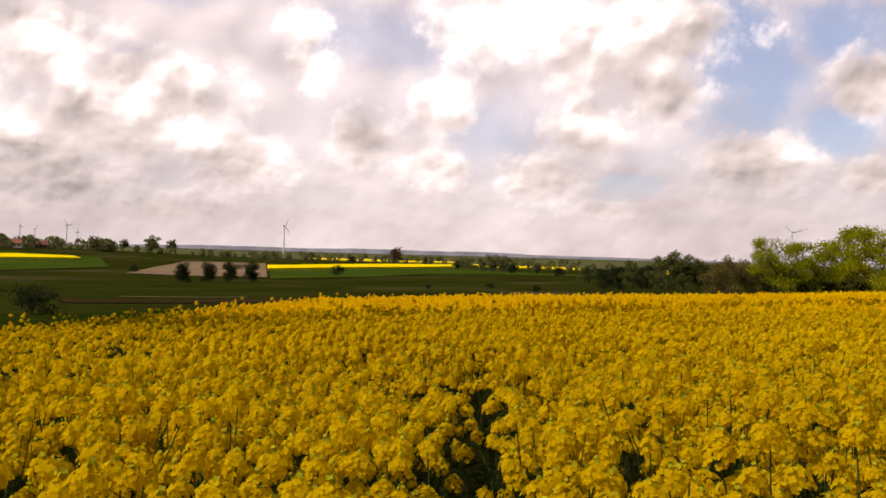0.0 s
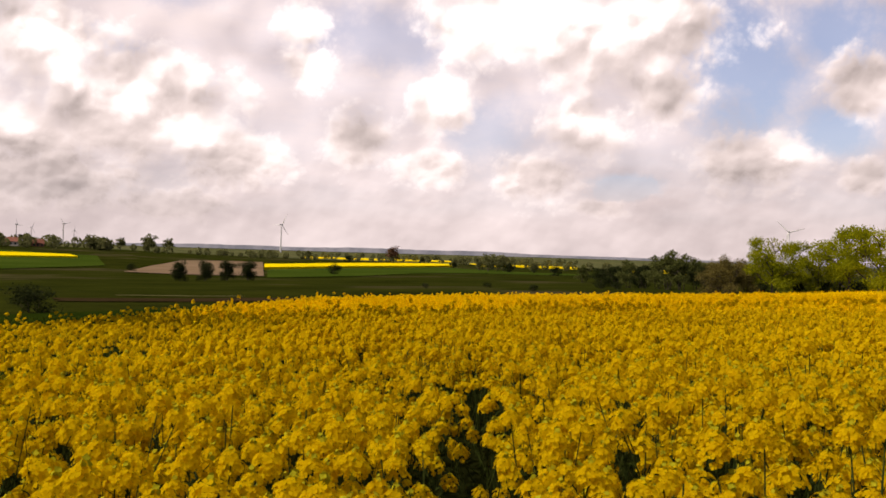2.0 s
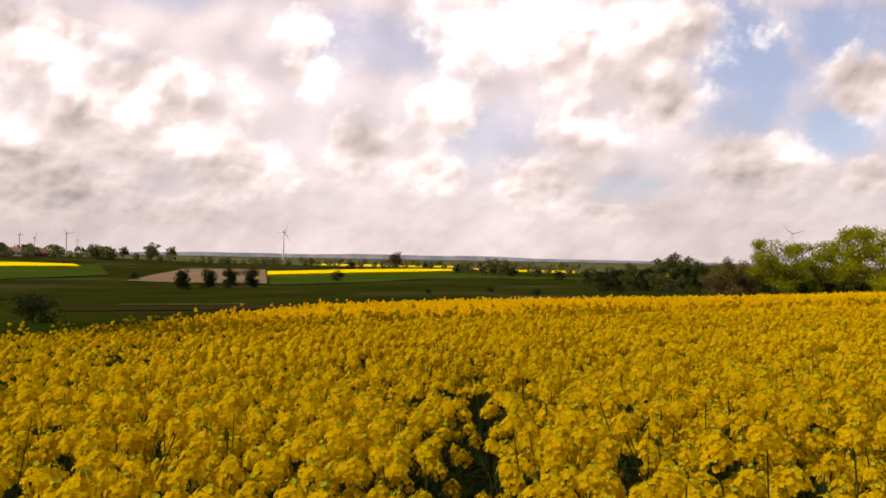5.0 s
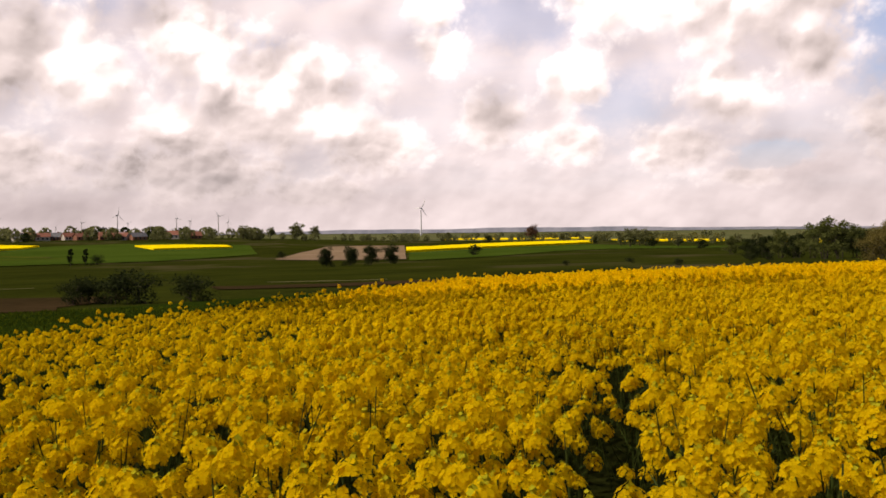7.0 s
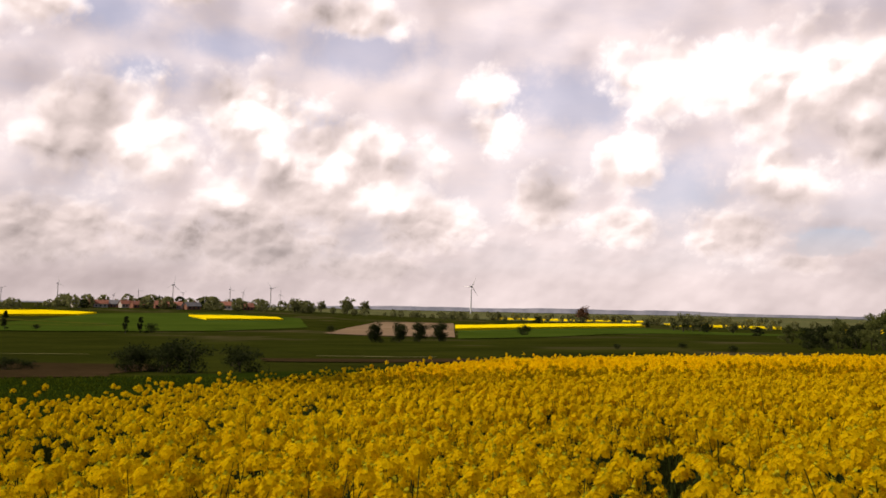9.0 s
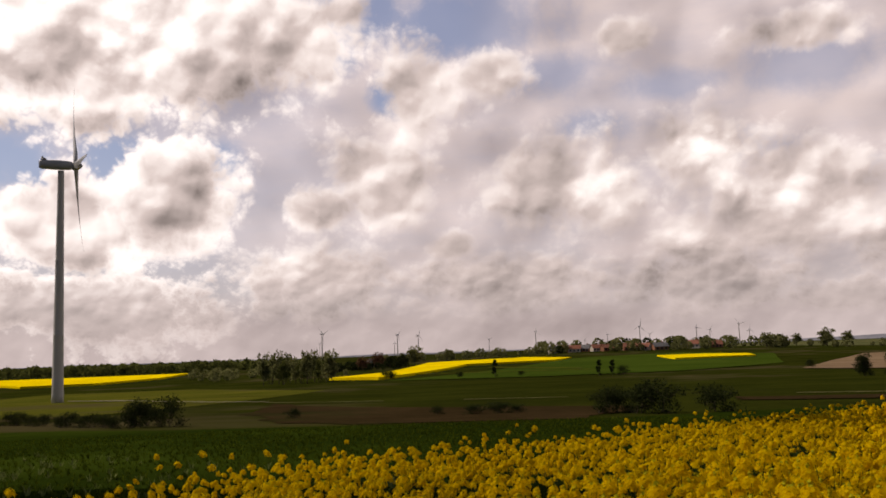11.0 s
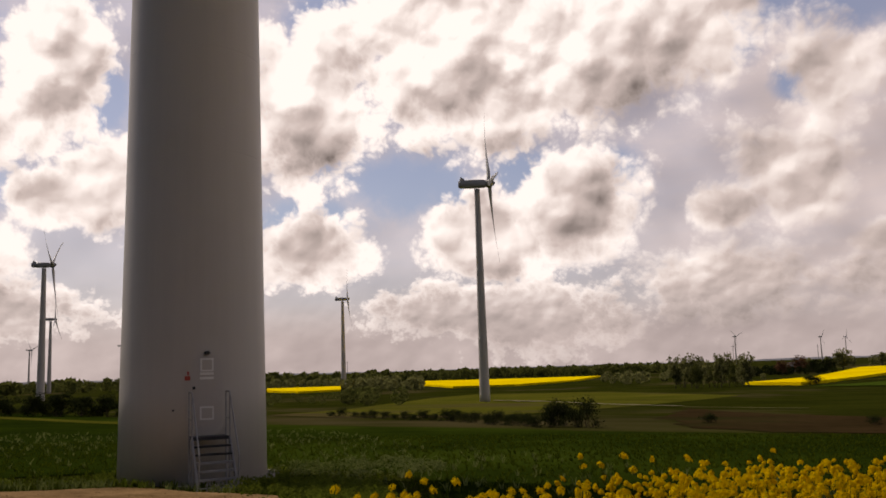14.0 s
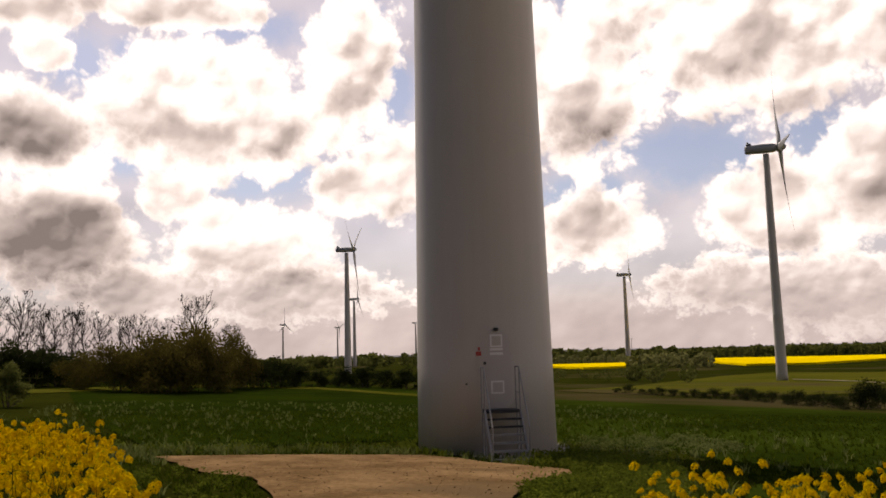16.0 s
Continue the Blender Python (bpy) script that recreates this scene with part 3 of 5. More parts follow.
field("valley_path", polar((20.4, 96.2), (18, 94.2), (15.2, 91.8), (12.6, 92.2), (12.6, 90.9), (15.2, 90.4), (18, 92.8), (20.4, 94.6)), DRY, 0.12, 1.5, "short dry path in the valley meadow", "track", rough_edge=0.3)
field("field_margin", polar((113, 84), (108, 92), (101.7, 104), (95.3, 101), (88.9, 84), (85, 80), (85, 76), (88.9, 78), (95.3, 93), (101.7, 96), (108, 84), (113, 76)), PASTURE, 0.07, 3.0, "pale olive grass margin at the far side of the wheat", rough_edge=0.6)
field("hillside_path", polar((45.4, 436), (40, 420), (32.6, 404), (32.6, 397), (40, 413), (45.4, 428)), PASTURE, 0.45, 6.0, "pale green path across a hillside field", "track")
field("hillside_lane", polar((39.2, 510), (36, 462), (33.2, 430), (33.4, 421), (36.2, 452), (39.4, 498)), PASTURE, 0.45, 6.0, "pale green lane across a hillside field", "track")
field("valley_sedge", polar((24, 88), (16, 84), (8, 88), (1, 96), (1, 88), (8, 79), (16, 74), (24, 78)), SCRUBLAND, 0.08, 3.0, "brown strip of dry sedge in the valley", rough_edge=0.8)

# ---------------------------------------------------------------- rape crop
CROP = [(-5.2, 1.25), (-6.5, 5.5), (-5.9, 9.9), (-5.4, 18.8), (-4.5, 36.7), (0, 49), (6, 58), (13.3, 63), (30, 80), (52, 93), (75, 92), (60, 40), (30, 9), (14, 1.2), (3, 1.15)]
CROP_SOUTH = [(-3.7, -1.0), (-8.4, -2.75), (-10.6, -4.0), (-13, -9), (-7, -9), (-1.5, -3.6), (-1.0, -2.2)]


def petal_head(rng, florets, size, radius, tall):
    """One flower head about z, its middle at the origin: quads and the material of each."""
    v, f, mi = [], [], []
    for i in range(florets):
        a = i * 2.39996 + rng.uniform(-0.3, 0.3)
        h = 1 - 1.75 * (i + 0.5) / florets
        rr = math.sqrt(max(0.05, 1 - h * h)) * radius * rng.uniform(0.75, 1.12)
        c = Vector((rr * math.cos(a), rr * math.sin(a), h * tall * 0.5 + rng.uniform(-0.1, 0.1) * tall))
        out = Vector((math.cos(a), math.sin(a), 0.55 + 0.8 * h + rng.uniform(-0.4, 0.4))).normalized()
        q = out.to_track_quat("Z", "Y").to_matrix() @ Matrix.Rotation(rng.uniform(0, 1.57), 3, "Z")
        s = size * rng.uniform(0.75, 1.2)
        for t in range(4):
            b = q @ Matrix.Rotation(t * math.pi / 2, 3, "Z")
            n = len(v)
            v += [c, c + b @ Vector((s * 0.66, -s * 0.52, s * 0.12)), c + b @ Vector((s * 0.98, 0, s * 0.05)), c + b @ Vector((s * 0.66, s * 0.52, s * 0.12))]
            f.append((n, n + 1, n + 2, n + 3))
            mi.append(0)
    return v, f, mi


def coarse_head(rng, quads, size, radius, tall):
    v, f = [], []
    for i in range(quads):
        a, h = i * 2.39996 + rng.uniform(-0.4, 0.4), 1 - 1.7 * (i + 0.5) / quads
        rr = math.sqrt(max(0.05, 1 - h * h)) * radius * rng.uniform(0.6, 1.0)
        c = Vector((rr * math.cos(a), rr * math.sin(a), h * tall * 0.5))
        out = Vector((math.cos(a) * 1.1, math.sin(a) * 1.1, 0.5 + h + rng.uniform(-0.5, 0.5))).normalized()
        q = out.to_track_quat("Z", "Y").to_matrix() @ Matrix.Rotation(rng.uniform(0, 3.1), 3, "Z")
        s = size * rng.uniform(0.7, 1.25)
        n = len(v)
        v += [c + q @ Vector(p) * s for p in ((-0.5, -0.38, 0), (0.42, -0.5, 0.12), (0.5, 0.42, 0), (-0.38, 0.5, 0.12))]
        f.append((n, n + 1, n + 2, n + 3))
    return v, f


def blade_quads(a, b, w, rng):
    """A thin flat stalk from a to b as two crossed quads."""
    v, f = [], []
    for t in (0, 1):
        ang = rng.uniform(0, 3.1) + t * 1.57
        d = Vector((math.cos(ang), math.sin(ang), 0)) * w * 0.5
        n = len(v)
        v += [a - d, a + d, b + d * 0.6, b - d * 0.6]
        f.append((n, n + 1, n + 2, n + 3))
    return v, f


def crop_template(rng, level):
    """A flower head on its stalk, in quads. level 0 is the finest."""
    v, f, mi = [], [], []

    def join(vs, fs, m):
        n = len(v)
        v.extend(vs)
        f.extend(tuple(i + n for i in q) for q in fs)
        mi.extend([m] * len(fs))
    if level == 0:
        join(*petal_head(rng, rng.randint(22, 30), 0.0122, rng.uniform(0.027, 0.037), rng.uniform(0.042, 0.062))[:2], 0)
        join(*coarse_head(rng, 5, 0.012, 0.008, 0.02), 3)
        for q in v[-20:]:
            q.z += 0.03
    elif level == 1:
        join(*coarse_head(rng, 15, 0.027, rng.uniform(0.028, 0.038), rng.uniform(0.045, 0.065)), 0)
    elif level == 2:
        join(*coarse_head(rng, 11, 0.034, 0.036, 0.075), 0)
    else:
        join(*coarse_head(rng, 8, 0.055, 0.06, 0.08), 0)
    if level < 2:
        lean = Vector((rng.uniform(-0.07, 0.07), rng.uniform(-0.07, 0.07), -0.42))
        join(*blade_quads(lean, Vector((0, 0, -0.01)), 0.006, rng), 1)
        for _ in range(3 if level == 0 else 1):      # pods and small leaves under the head
            z = rng.uniform(-0.3, -0.06)
            a = rng.uniform(0, 6.28)
            o = lean * (-z / 0.42)
            tip = o + Vector((math.cos(a), math.sin(a), 0.5)) * rng.uniform(0.025, 0.05)
            join(*blade_quads(o, tip, 0.008, rng), 1)
    return np.array([tuple(p) for p in v], np.float32), np.array(f, np.int32), np.array(mi, np.int32)


def scatter(templates, pos, yaw, size, lean):
    """All copies of the templates joined into arrays."""
    vs, fs, ms, base = [], [], [], 0
    pick = np.arange(len(pos)) % len(templates)
    for t, (v, f, mi) in enumerate(templates):
        i = np.where(pick == t)[0]
        if not len(i):
            continue
        c, s = np.cos(yaw[i])[:, None], np.sin(yaw[i])[:, None]
        x = (v[None, :, 0] * c - v[None, :, 1] * s) * size[i][:, None] + v[None, :, 2] * lean[i, 0][:, None]
        y = (v[None, :, 0] * s + v[None, :, 1] * c) * size[i][:, None] + v[None, :, 2] * lean[i, 1][:, None]
        z = v[None, :, 2] * size[i][:, None] + 0 * x
        p = np.stack([x, y, z], -1) + pos[i][:, None, :]
        vs.append(p.reshape(-1, 3))
        fs.append((f[None] + (np.arange(len(i)) * len(v))[:, None, None] + base).reshape(-1, f.shape[1]))
        ms.append(np.tile(mi, len(i)))
        base += len(i) * len(v)
    return np.concatenate(vs), np.concatenate(fs), np.concatenate(ms)


def crop_points(rng, poly, lo, hi, density, box_):
    """Jittered places of flower heads in poly between two distances from the standing place."""
    x0, y0, x1, y1 = box_
    step = density ** -0.5
    gx, gy = np.meshgrid(np.arange(x0, x1, step), np.arange(y0, y1, step))
    x = gx.ravel() + rng.uniform(-0.5, 0.5, gx.size) * step
    y = gy.ravel() + rng.uniform(-0.5, 0.5, gx.size) * step
    d = np.hypot(x, y)
    ok = (d >= lo) & (d < hi) & inside(poly, x, y) & (x < 0.62 * np.abs(y) + 1.2)
    # the furrow that opens in front of the standing place
    furrow = (np.abs(x - 0.08 - 0.055 * (y - 2)) < 0.15 - 0.012 * y) & (y < 6.5)
    edge = ((x < -2.4) & (y < 5.0) & (y > 0)) | ((x < -4.6) & (y > 0) & (y < 30)) | ((y < 0) & (np.hypot(x, y) < 7))
    ok &= ~furrow & (~edge | (rng.random(x.size) < np.where(y > 0, 1.0, 0.85)))
    return x[ok], y[ok]


def canopy(x, y, rng, drop=0.0):
    wave = np.array([noise.noise(Vector((a * 0.9, b * 0.9, 0.5))) for a, b in zip(x, y)]) * 0.09
    return land(x, y) + 1.17 - drop + wave + rng.normal(0, 0.055, x.size) - np.abs(rng.normal(0, 0.06, x.size)) + (rng.random(x.size) < 0.10) * rng.uniform(0.06, 0.17, x.size)


def crop_stuff(name, poly, lo, hi, density, level, box_, seed, label, skip=None, drop=0.0):
    rng, pr = np.random.default_rng(seed), random.Random(seed)
    temps = [crop_template(pr, level) for _ in range(14 if level < 2 else 8)]
    x, y = crop_points(rng, poly, lo, hi, density, box_)
    if skip:
        ok = ~inside(skip, x, y)
        x, y = x[ok], y[ok]
    pos = np.stack([x, y, canopy(x, y, rng, drop) - (0.06 if level == 3 else 0.0)], -1)
    size = rng.uniform(0.85, 1.3, len(x)) * np.where((x < -2.2) & (y > 0) & (level < 2), 0.66, 1.0) * np.where(y < 0, 0.78, 1.0)
    v, f, m = scatter(temps, pos, rng.uniform(0, 6.28, len(x)), size, rng.normal(0, 0.16, (len(x), 2)))
    return tagged(new(name, mesh_from(name, v, f, [PETAL, STALK, RAPE_LEAF, BUD], m)), label, "crop", kind="stuff")


NEAR_PLANTS = [(-1.9, 1.15), (2.4, 1.15), (3.2, 5.2), (-3.0, 5.2)]
crop_stuff("rape_crop_near", CROP, 0.5, 6.3, 112, 0, (-7, 0, 6, 8), 1, "dense yellow rape flower heads on green stalks", NEAR_PLANTS)
crop_stuff("rape_crop_between", NEAR_PLANTS, 0.5, 6.3, 52, 0, (-4, 1, 4, 6), 7, "lower yellow rape heads between taller plants", drop=0.05)
crop_stuff("rape_crop_middle", CROP, 6.3, 17, 108, 1, (-7, 0, 14, 17), 2, "dense yellow rape in full flower")
crop_stuff("rape_crop_far", CROP, 17, 34, 46, 2, (-7, 1, 24, 36), 3, "wide yellow rape field in flower")
crop_stuff("rape_crop_farthest", CROP, 34, 96, 5, 3, (-7, 1, 60, 96), 6, "far part of a wide yellow rape field")
crop_stuff("rape_crop_corner", CROP_SOUTH, 0.5, 7.4, 115, 0, (-14, -9, -3, 0), 4, "yellow rape plants at the corner of a dirt pad", drop=0.02)
crop_stuff("rape_crop_south", CROP_SOUTH, 7.4, 14, 110, 1, (-14, -9, -3, 0), 5, "yellow rape field beside a dirt pad")
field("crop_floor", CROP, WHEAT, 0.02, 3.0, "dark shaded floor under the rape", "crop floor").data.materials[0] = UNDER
far_sheet = field("rape_canopy", [(x * 0.98 + 0.3, y) for x, y in CROP if y > 15] + [(45, 22), (20, 14), (6, 15.5), (-5.2, 15.5)], RAPE_FAR, 1.0, 1.2, "closed canopy of the flowering rape field", "crop", kind="stuff")


# ---------------------------------------------------------------- rape plants beside the standing place
def rape_plant(seed):
    """One plant: a branching stalk, its flower heads and some leaves."""
    rng = random.Random(seed)
    ob = new("rapeseed_plant")
    tagged(ob, "tall rape plant in full yellow flower on a green stalk", "plant", "rape plants at the field's edge")
    stalk = bmesh.new()
    tops = []
    tube(stalk, (0, 0, -0.02), (0.01, 0.0, 0.6), 0.007, 0.005, 5)
    tube(stalk, (0.01, 0, 0.6), (rng.uniform(-0.03, 0.03), rng.uniform(-0.03, 0.03), 1.08), 0.005, 0.0025, 5)
    tops.append(Vector((rng.uniform(-0.03, 0.03), rng.uniform(-0.03, 0.03), rng.uniform(1.14, 1.2))))
    for i in range(6):
        a = i * 1.05 + rng.uniform(-0.4, 0.4)
        base = Vector((0.01, 0, rng.uniform(0.55, 0.85)))
        r = rng.uniform(0.09, 0.19)
        top = Vector((r * math.cos(a), r * math.sin(a), rng.uniform(0.93, 1.16)))
        knee = base.lerp(top, 0.5) + Vector((math.cos(a), math.sin(a), 0)) * 0.02
        tube(stalk, base, knee, 0.0032, 0.0026, 4)
        tube(stalk, knee, top, 0.0026, 0.0018, 4)
        for _ in range(4):
            c = knee.lerp(top, rng.uniform(0.2, 0.85))
            b = rng.uniform(0, 6.28)
            tube(stalk, c, c + Vector((math.cos(b), math.sin(b), 0.8)) * rng.uniform(0.02, 0.04), 0.0012, 0.0006, 3)
        tops.append(top)
    part("stem", stalk, STALK, ob)
    for t in tops:
        v, f, mi = petal_head(rng, rng.randint(26, 34), 0.0122, rng.uniform(0.029, 0.042), rng.uniform(0.046, 0.068))
        bv, bf = coarse_head(rng, 5, 0.012, 0.008, 0.02)
        n = len(v)
        v = v + [p + Vector((0, 0, 0.036)) for p in bv]
        f = f + [tuple(i + n for i in q) for q in bf]
        me = mesh_from("flower_head", v, f, [PETAL, BUD], mi + [1] * len(bf))
        piece("flower_head", me, ob, Matrix.Translation(t))
    for i in range(4):
        a, z = rng.uniform(0, 6.28), rng.uniform(0.35, 0.85)
        n = rng.uniform(0.08, 0.15)
        bm = bmesh.new()
        pts = [(0, 0, 0), (0.4, -0.2, 0.18), (0.85, -0.12, 0.16), (1, 0, 0.05), (0.85, 0.12, 0.16), (0.4, 0.2, 0.18)]
        vs = [bm.verts.new(Vector((x * n, y * n, zz * n))) for x, y, zz in pts]
        bm.faces.new((vs[0], vs[1], vs[4], vs[5]))
        bm.faces.new((vs[1], vs[2], vs[3], vs[4]))
        leaf = part("leaf", bm, RAPE_LEAF, ob)
        leaf.matrix_basis = Matrix.Translation((0.01, 0, z)) @ Matrix.Rotation(a, 4, "Z")
    return ob


def plant_edge():
    rng = random.Random(11)
    kinds = [rape_plant(s) for s in range(6)]
    used, n = set(), 0
    step = 0.272
    gx, gy = np.meshgrid(np.arange(-3.2, 3.4, step), np.arange(1.2, 5.2, step))
    for x, y in zip(gx.ravel(), gy.ravel()):
        x, y = x + rng.uniform(-0.1, 0.1), y + rng.uniform(-0.1, 0.1)
        if abs(x - 0.06 - 0.055 * (y - 2)) < 0.21 - 0.025 * y or not inside(NEAR_PLANTS, np.array([x]), np.array([y]))[0]:
            continue
        wave = noise.noise(Vector((x * 0.9, y * 0.9, 0.5))) * 0.09
        z = float(land(x, y))
        m = pose(x, y, z, rng.uniform(-5, 5), rng.uniform(-5, 5), rng.uniform(0, 360)) @ Matrix.Scale((1.14 + wave) / 1.14 * rng.uniform(0.93, 1.06), 4)
        i = n % 6
        if i not in used:
            used.add(i)
            kinds[i].matrix_basis = m
        else:
            copy_thing(kinds[i], m)
        n += 1


plant_edge()


# ---------------------------------------------------------------- wind turbines
WIND = -14.0      # the way the rotors face
CACHE = {}


def turbine_meshes():
    bm = bmesh.new()                                     # unit tower of 70 m, tapering, with joints between sections
    prof = []
    for i in range(0, 29):
        z = i * 2.5
        r = 2.1 - 0.98 * (z / 70)
        prof.append((r, z))
        if i in (8, 17):
            prof += [(r + 0.008, z + 0.02), (r + 0.008, z + 0.16), (r - 0.003, z + 0.18)]
    rings(bm, prof, 48)
    CACHE["tower"] = bm
    bm = bmesh.new()                                     # nacelle along +y, hub end forward
    outline = [(-6.2, 1.0, 0.95), (-5.6, 1.4, 1.25), (-1.0, 1.5, 1.4), (2.2, 1.4, 1.3), (3.1, 1.1, 1.05)]
    rows = []
    for y, w, h in outline:
        row = []
        for i in range(12):
            a = 2 * math.pi * i / 12
            c, s = math.cos(a), math.sin(a)
            row.append(bm.verts.new((w * math.copysign(abs(c) ** 0.5, c), y, 1.75 + h * math.copysign(abs(s) ** 0.5, s))))
        rows.append(row)
    for a, b in zip(rows, rows[1:]):
        for i in range(12):
            bm.faces.new((a[i], b[i], b[(i + 1) % 12], a[(i + 1) % 12]))
    bm.faces.new(rows[0])
    bm.faces.new(rows[-1][::-1])
    CACHE["nacelle"] = bm
    bm = bmesh.new()                                     # cooler hump on the rear
    box(bm, (2.2, 1.6, 0.7), (0, -4.9, 3.3), 0.25)
    box(bm, (1.8, 0.5, 0.8), (0, -5.2, 3.8), 0.15, Matrix.Rotation(0.4, 4, "X"))
    CACHE["cooler"] = bm
    bm = bmesh.new()                                     # spinner
    rings(bm, [(1.25, 0), (1.35, 0.7), (1.2, 1.7), (0.8, 2.5), (0.3, 2.9), (0.02, 3.0)], 20)
    CACHE["hub"] = bm
    bm = bmesh.new()                                     # a blade along +z, bent away by its own load
    rows = []
    for t in (0.0, 0.04, 0.10, 0.2, 0.35, 0.5, 0.65, 0.8, 0.92, 1.0):
        z = 0.9 + 29.5 * t
        chord = 1.5 if t < 0.05 else 2.75 - 2.2 * ((t - 0.1) / 0.9) ** 0.8 if t >= 0.1 else 2.2
        chord = chord if t < 1 else 0.25
        thick = max(0.06, 1.3 * (1 - t) ** 3 + 0.12 * (1 - t))
        twist = radians(18 * (1 - t))
        row = []
        for i in range(10):
            a = 2 * math.pi * i / 10
            px, py = chord * (0.5 * math.cos(a) + 0.18), thick * 0.5 * math.sin(a)
            row.append(bm.verts.new((px * math.cos(twist) - py * math.sin(twist), px * math.sin(twist) + py * math.cos(twist) + 1.6 * t * t, z)))
        rows.append(row)
    for a, b in zip(rows, rows[1:]):
        for i in range(10):
            bm.faces.new((a[i], a[(i + 1) % 10], b[(i + 1) % 10], b[i]))
    bm.faces.new(rows[0][::-1])
    bm.faces.new(rows[-1])
    CACHE["blade"] = bm
    mats = {"tower": TOWER, "nacelle": NACELLE, "cooler": NACELLE, "hub": NACELLE, "blade": BLADE}
    for key, bm in list(CACHE.items()):
        bmesh.ops.recalc_face_normals(bm, faces=bm.faces)
        me = bpy.data.meshes.new(key)
        bm.to_mesh(me)
        bm.free()
        me.materials.append(mats[key])
        me.polygons.foreach_set("use_smooth", np.ones(len(me.polygons), bool))
        CACHE[key] = me
    # whiter copies for the northern turbines: their sunlit look is in the paint
    for key in ("tower", "blade"):
        CACHE["white_" + key] = CACHE[key].copy()
        CACHE["white_" + key].materials[0] = WHITE


def wind_turbine(at, hub_height, spin, label, yaw=WIND, slim=1.0, lit_paint=""):
    """A turbine whose tower foot is at a place; spin turns the rotor."""
    ob = new("wind_turbine")
    s = hub_height / 71.75
    ob.matrix_basis = Matrix.Translation(at) @ Matrix.Scale(s, 4)
    tagged(ob, label, "wind turbine", "wind turbines")
    piece("tower", CACHE[lit_paint + "tower"], ob, Matrix.Diagonal((slim, slim, 1, 1)))
    turn = Matrix.Rotation(radians(yaw), 4, "Z")
    nac = piece("nacelle", CACHE["nacelle"], ob, Matrix.Translation((0, 0, 70)) @ turn)
    piece("cooler", CACHE["cooler"], nac)
    hub = piece("rotor_hub", CACHE["hub"], ob, Matrix.Translation((0, 0, 71.75)) @ turn @ Matrix.Translation((0, 3.1, 0)) @ Matrix.Rotation(radians(-86), 4, "X"))
    for i in range(3):
        piece("blade", CACHE[lit_paint + "blade"], hub, Matrix.Translation((0, 0, 1.0)) @ Matrix.Rotation(radians(90), 4, "X") @ Matrix.Rotation(radians(spin + i * 120), 4, "Y"))
    return ob


turbine_meshes()
NEAR_FOOT = ground_at(84.5, 26.9)
near_turbine = wind_turbine(NEAR_FOOT - Vector((0, 0, 0.05)), 71.75, 20, "huge grey wind turbine beside a dirt pad, with door and steps")
wind_turbine(ground_at(65.97, 228) - Vector((0, 0, 0.2)), 57.6, -24, "pale grey wind turbine standing in a pasture", yaw=-23, slim=0.8)
wind_turbine(ground_at(75.1, 800) - Vector((0, 0, 0.3)), 79, -28, "grey wind turbine behind a far hedge", yaw=-18)
wind_turbine(ground_at(93.25, 520), 74, 62, "grey wind turbine rising behind dark bushes", yaw=-8)
wind_turbine(ground_at(92.8, 1000), 77, -8, "distant grey wind turbine behind dark bushes", yaw=-6)
FAR_TURBINES = [(97.4, 2.09), (93.9, 1.83), (88.8, 2.0), (74.85, 0.55), (50.1, 1.36), (50.25, 0.75), (45.2, 1.14), (45.4, 0.6), (43.84, 1.08), (39.2, 0.64), (36.15, 1.02), (33.0, 0.40),
                (31.55, 0.68), (29.5, 1.12), (28.9, 0.6), (27.1, 0.28), (25.2, 0.75), (23.45, 1.04), (22.85, 0.66), (22.1, 0.33), (26.0, 0.9), (10.4, 1.47), (-21.87, 1.86)]
for i, (a, e) in enumerate(FAR_TURBINES):
    d = min(4200, max(1500, 60 / math.tan(radians(e))))
    foot = ground_at(a, d)
    hub = d * math.tan(radians(e)) + EYE - foot.z
    wind_turbine(foot, hub, i * 47, "small distant wind turbine on the horizon, painted whiter as if sunlit" if a < 15 else "small distant wind turbine on the horizon", yaw=WIND + (i % 5 - 2) * 5, lit_paint="white_" if a < 15 else "")

# ---- door, signs and steps of the near turbine, in its own frame: +y points to the standing place
face = math.degrees(math.atan2(-NEAR_FOOT.x, NEAR_FOOT.y))
FRONT = Matrix.Rotation(radians(face + 180 + 9), 4, "Z")     # the door looks a little off the pad


def on_tower(ob):
    ob.matrix_basis = FRONT @ ob.matrix_basis
    return ob


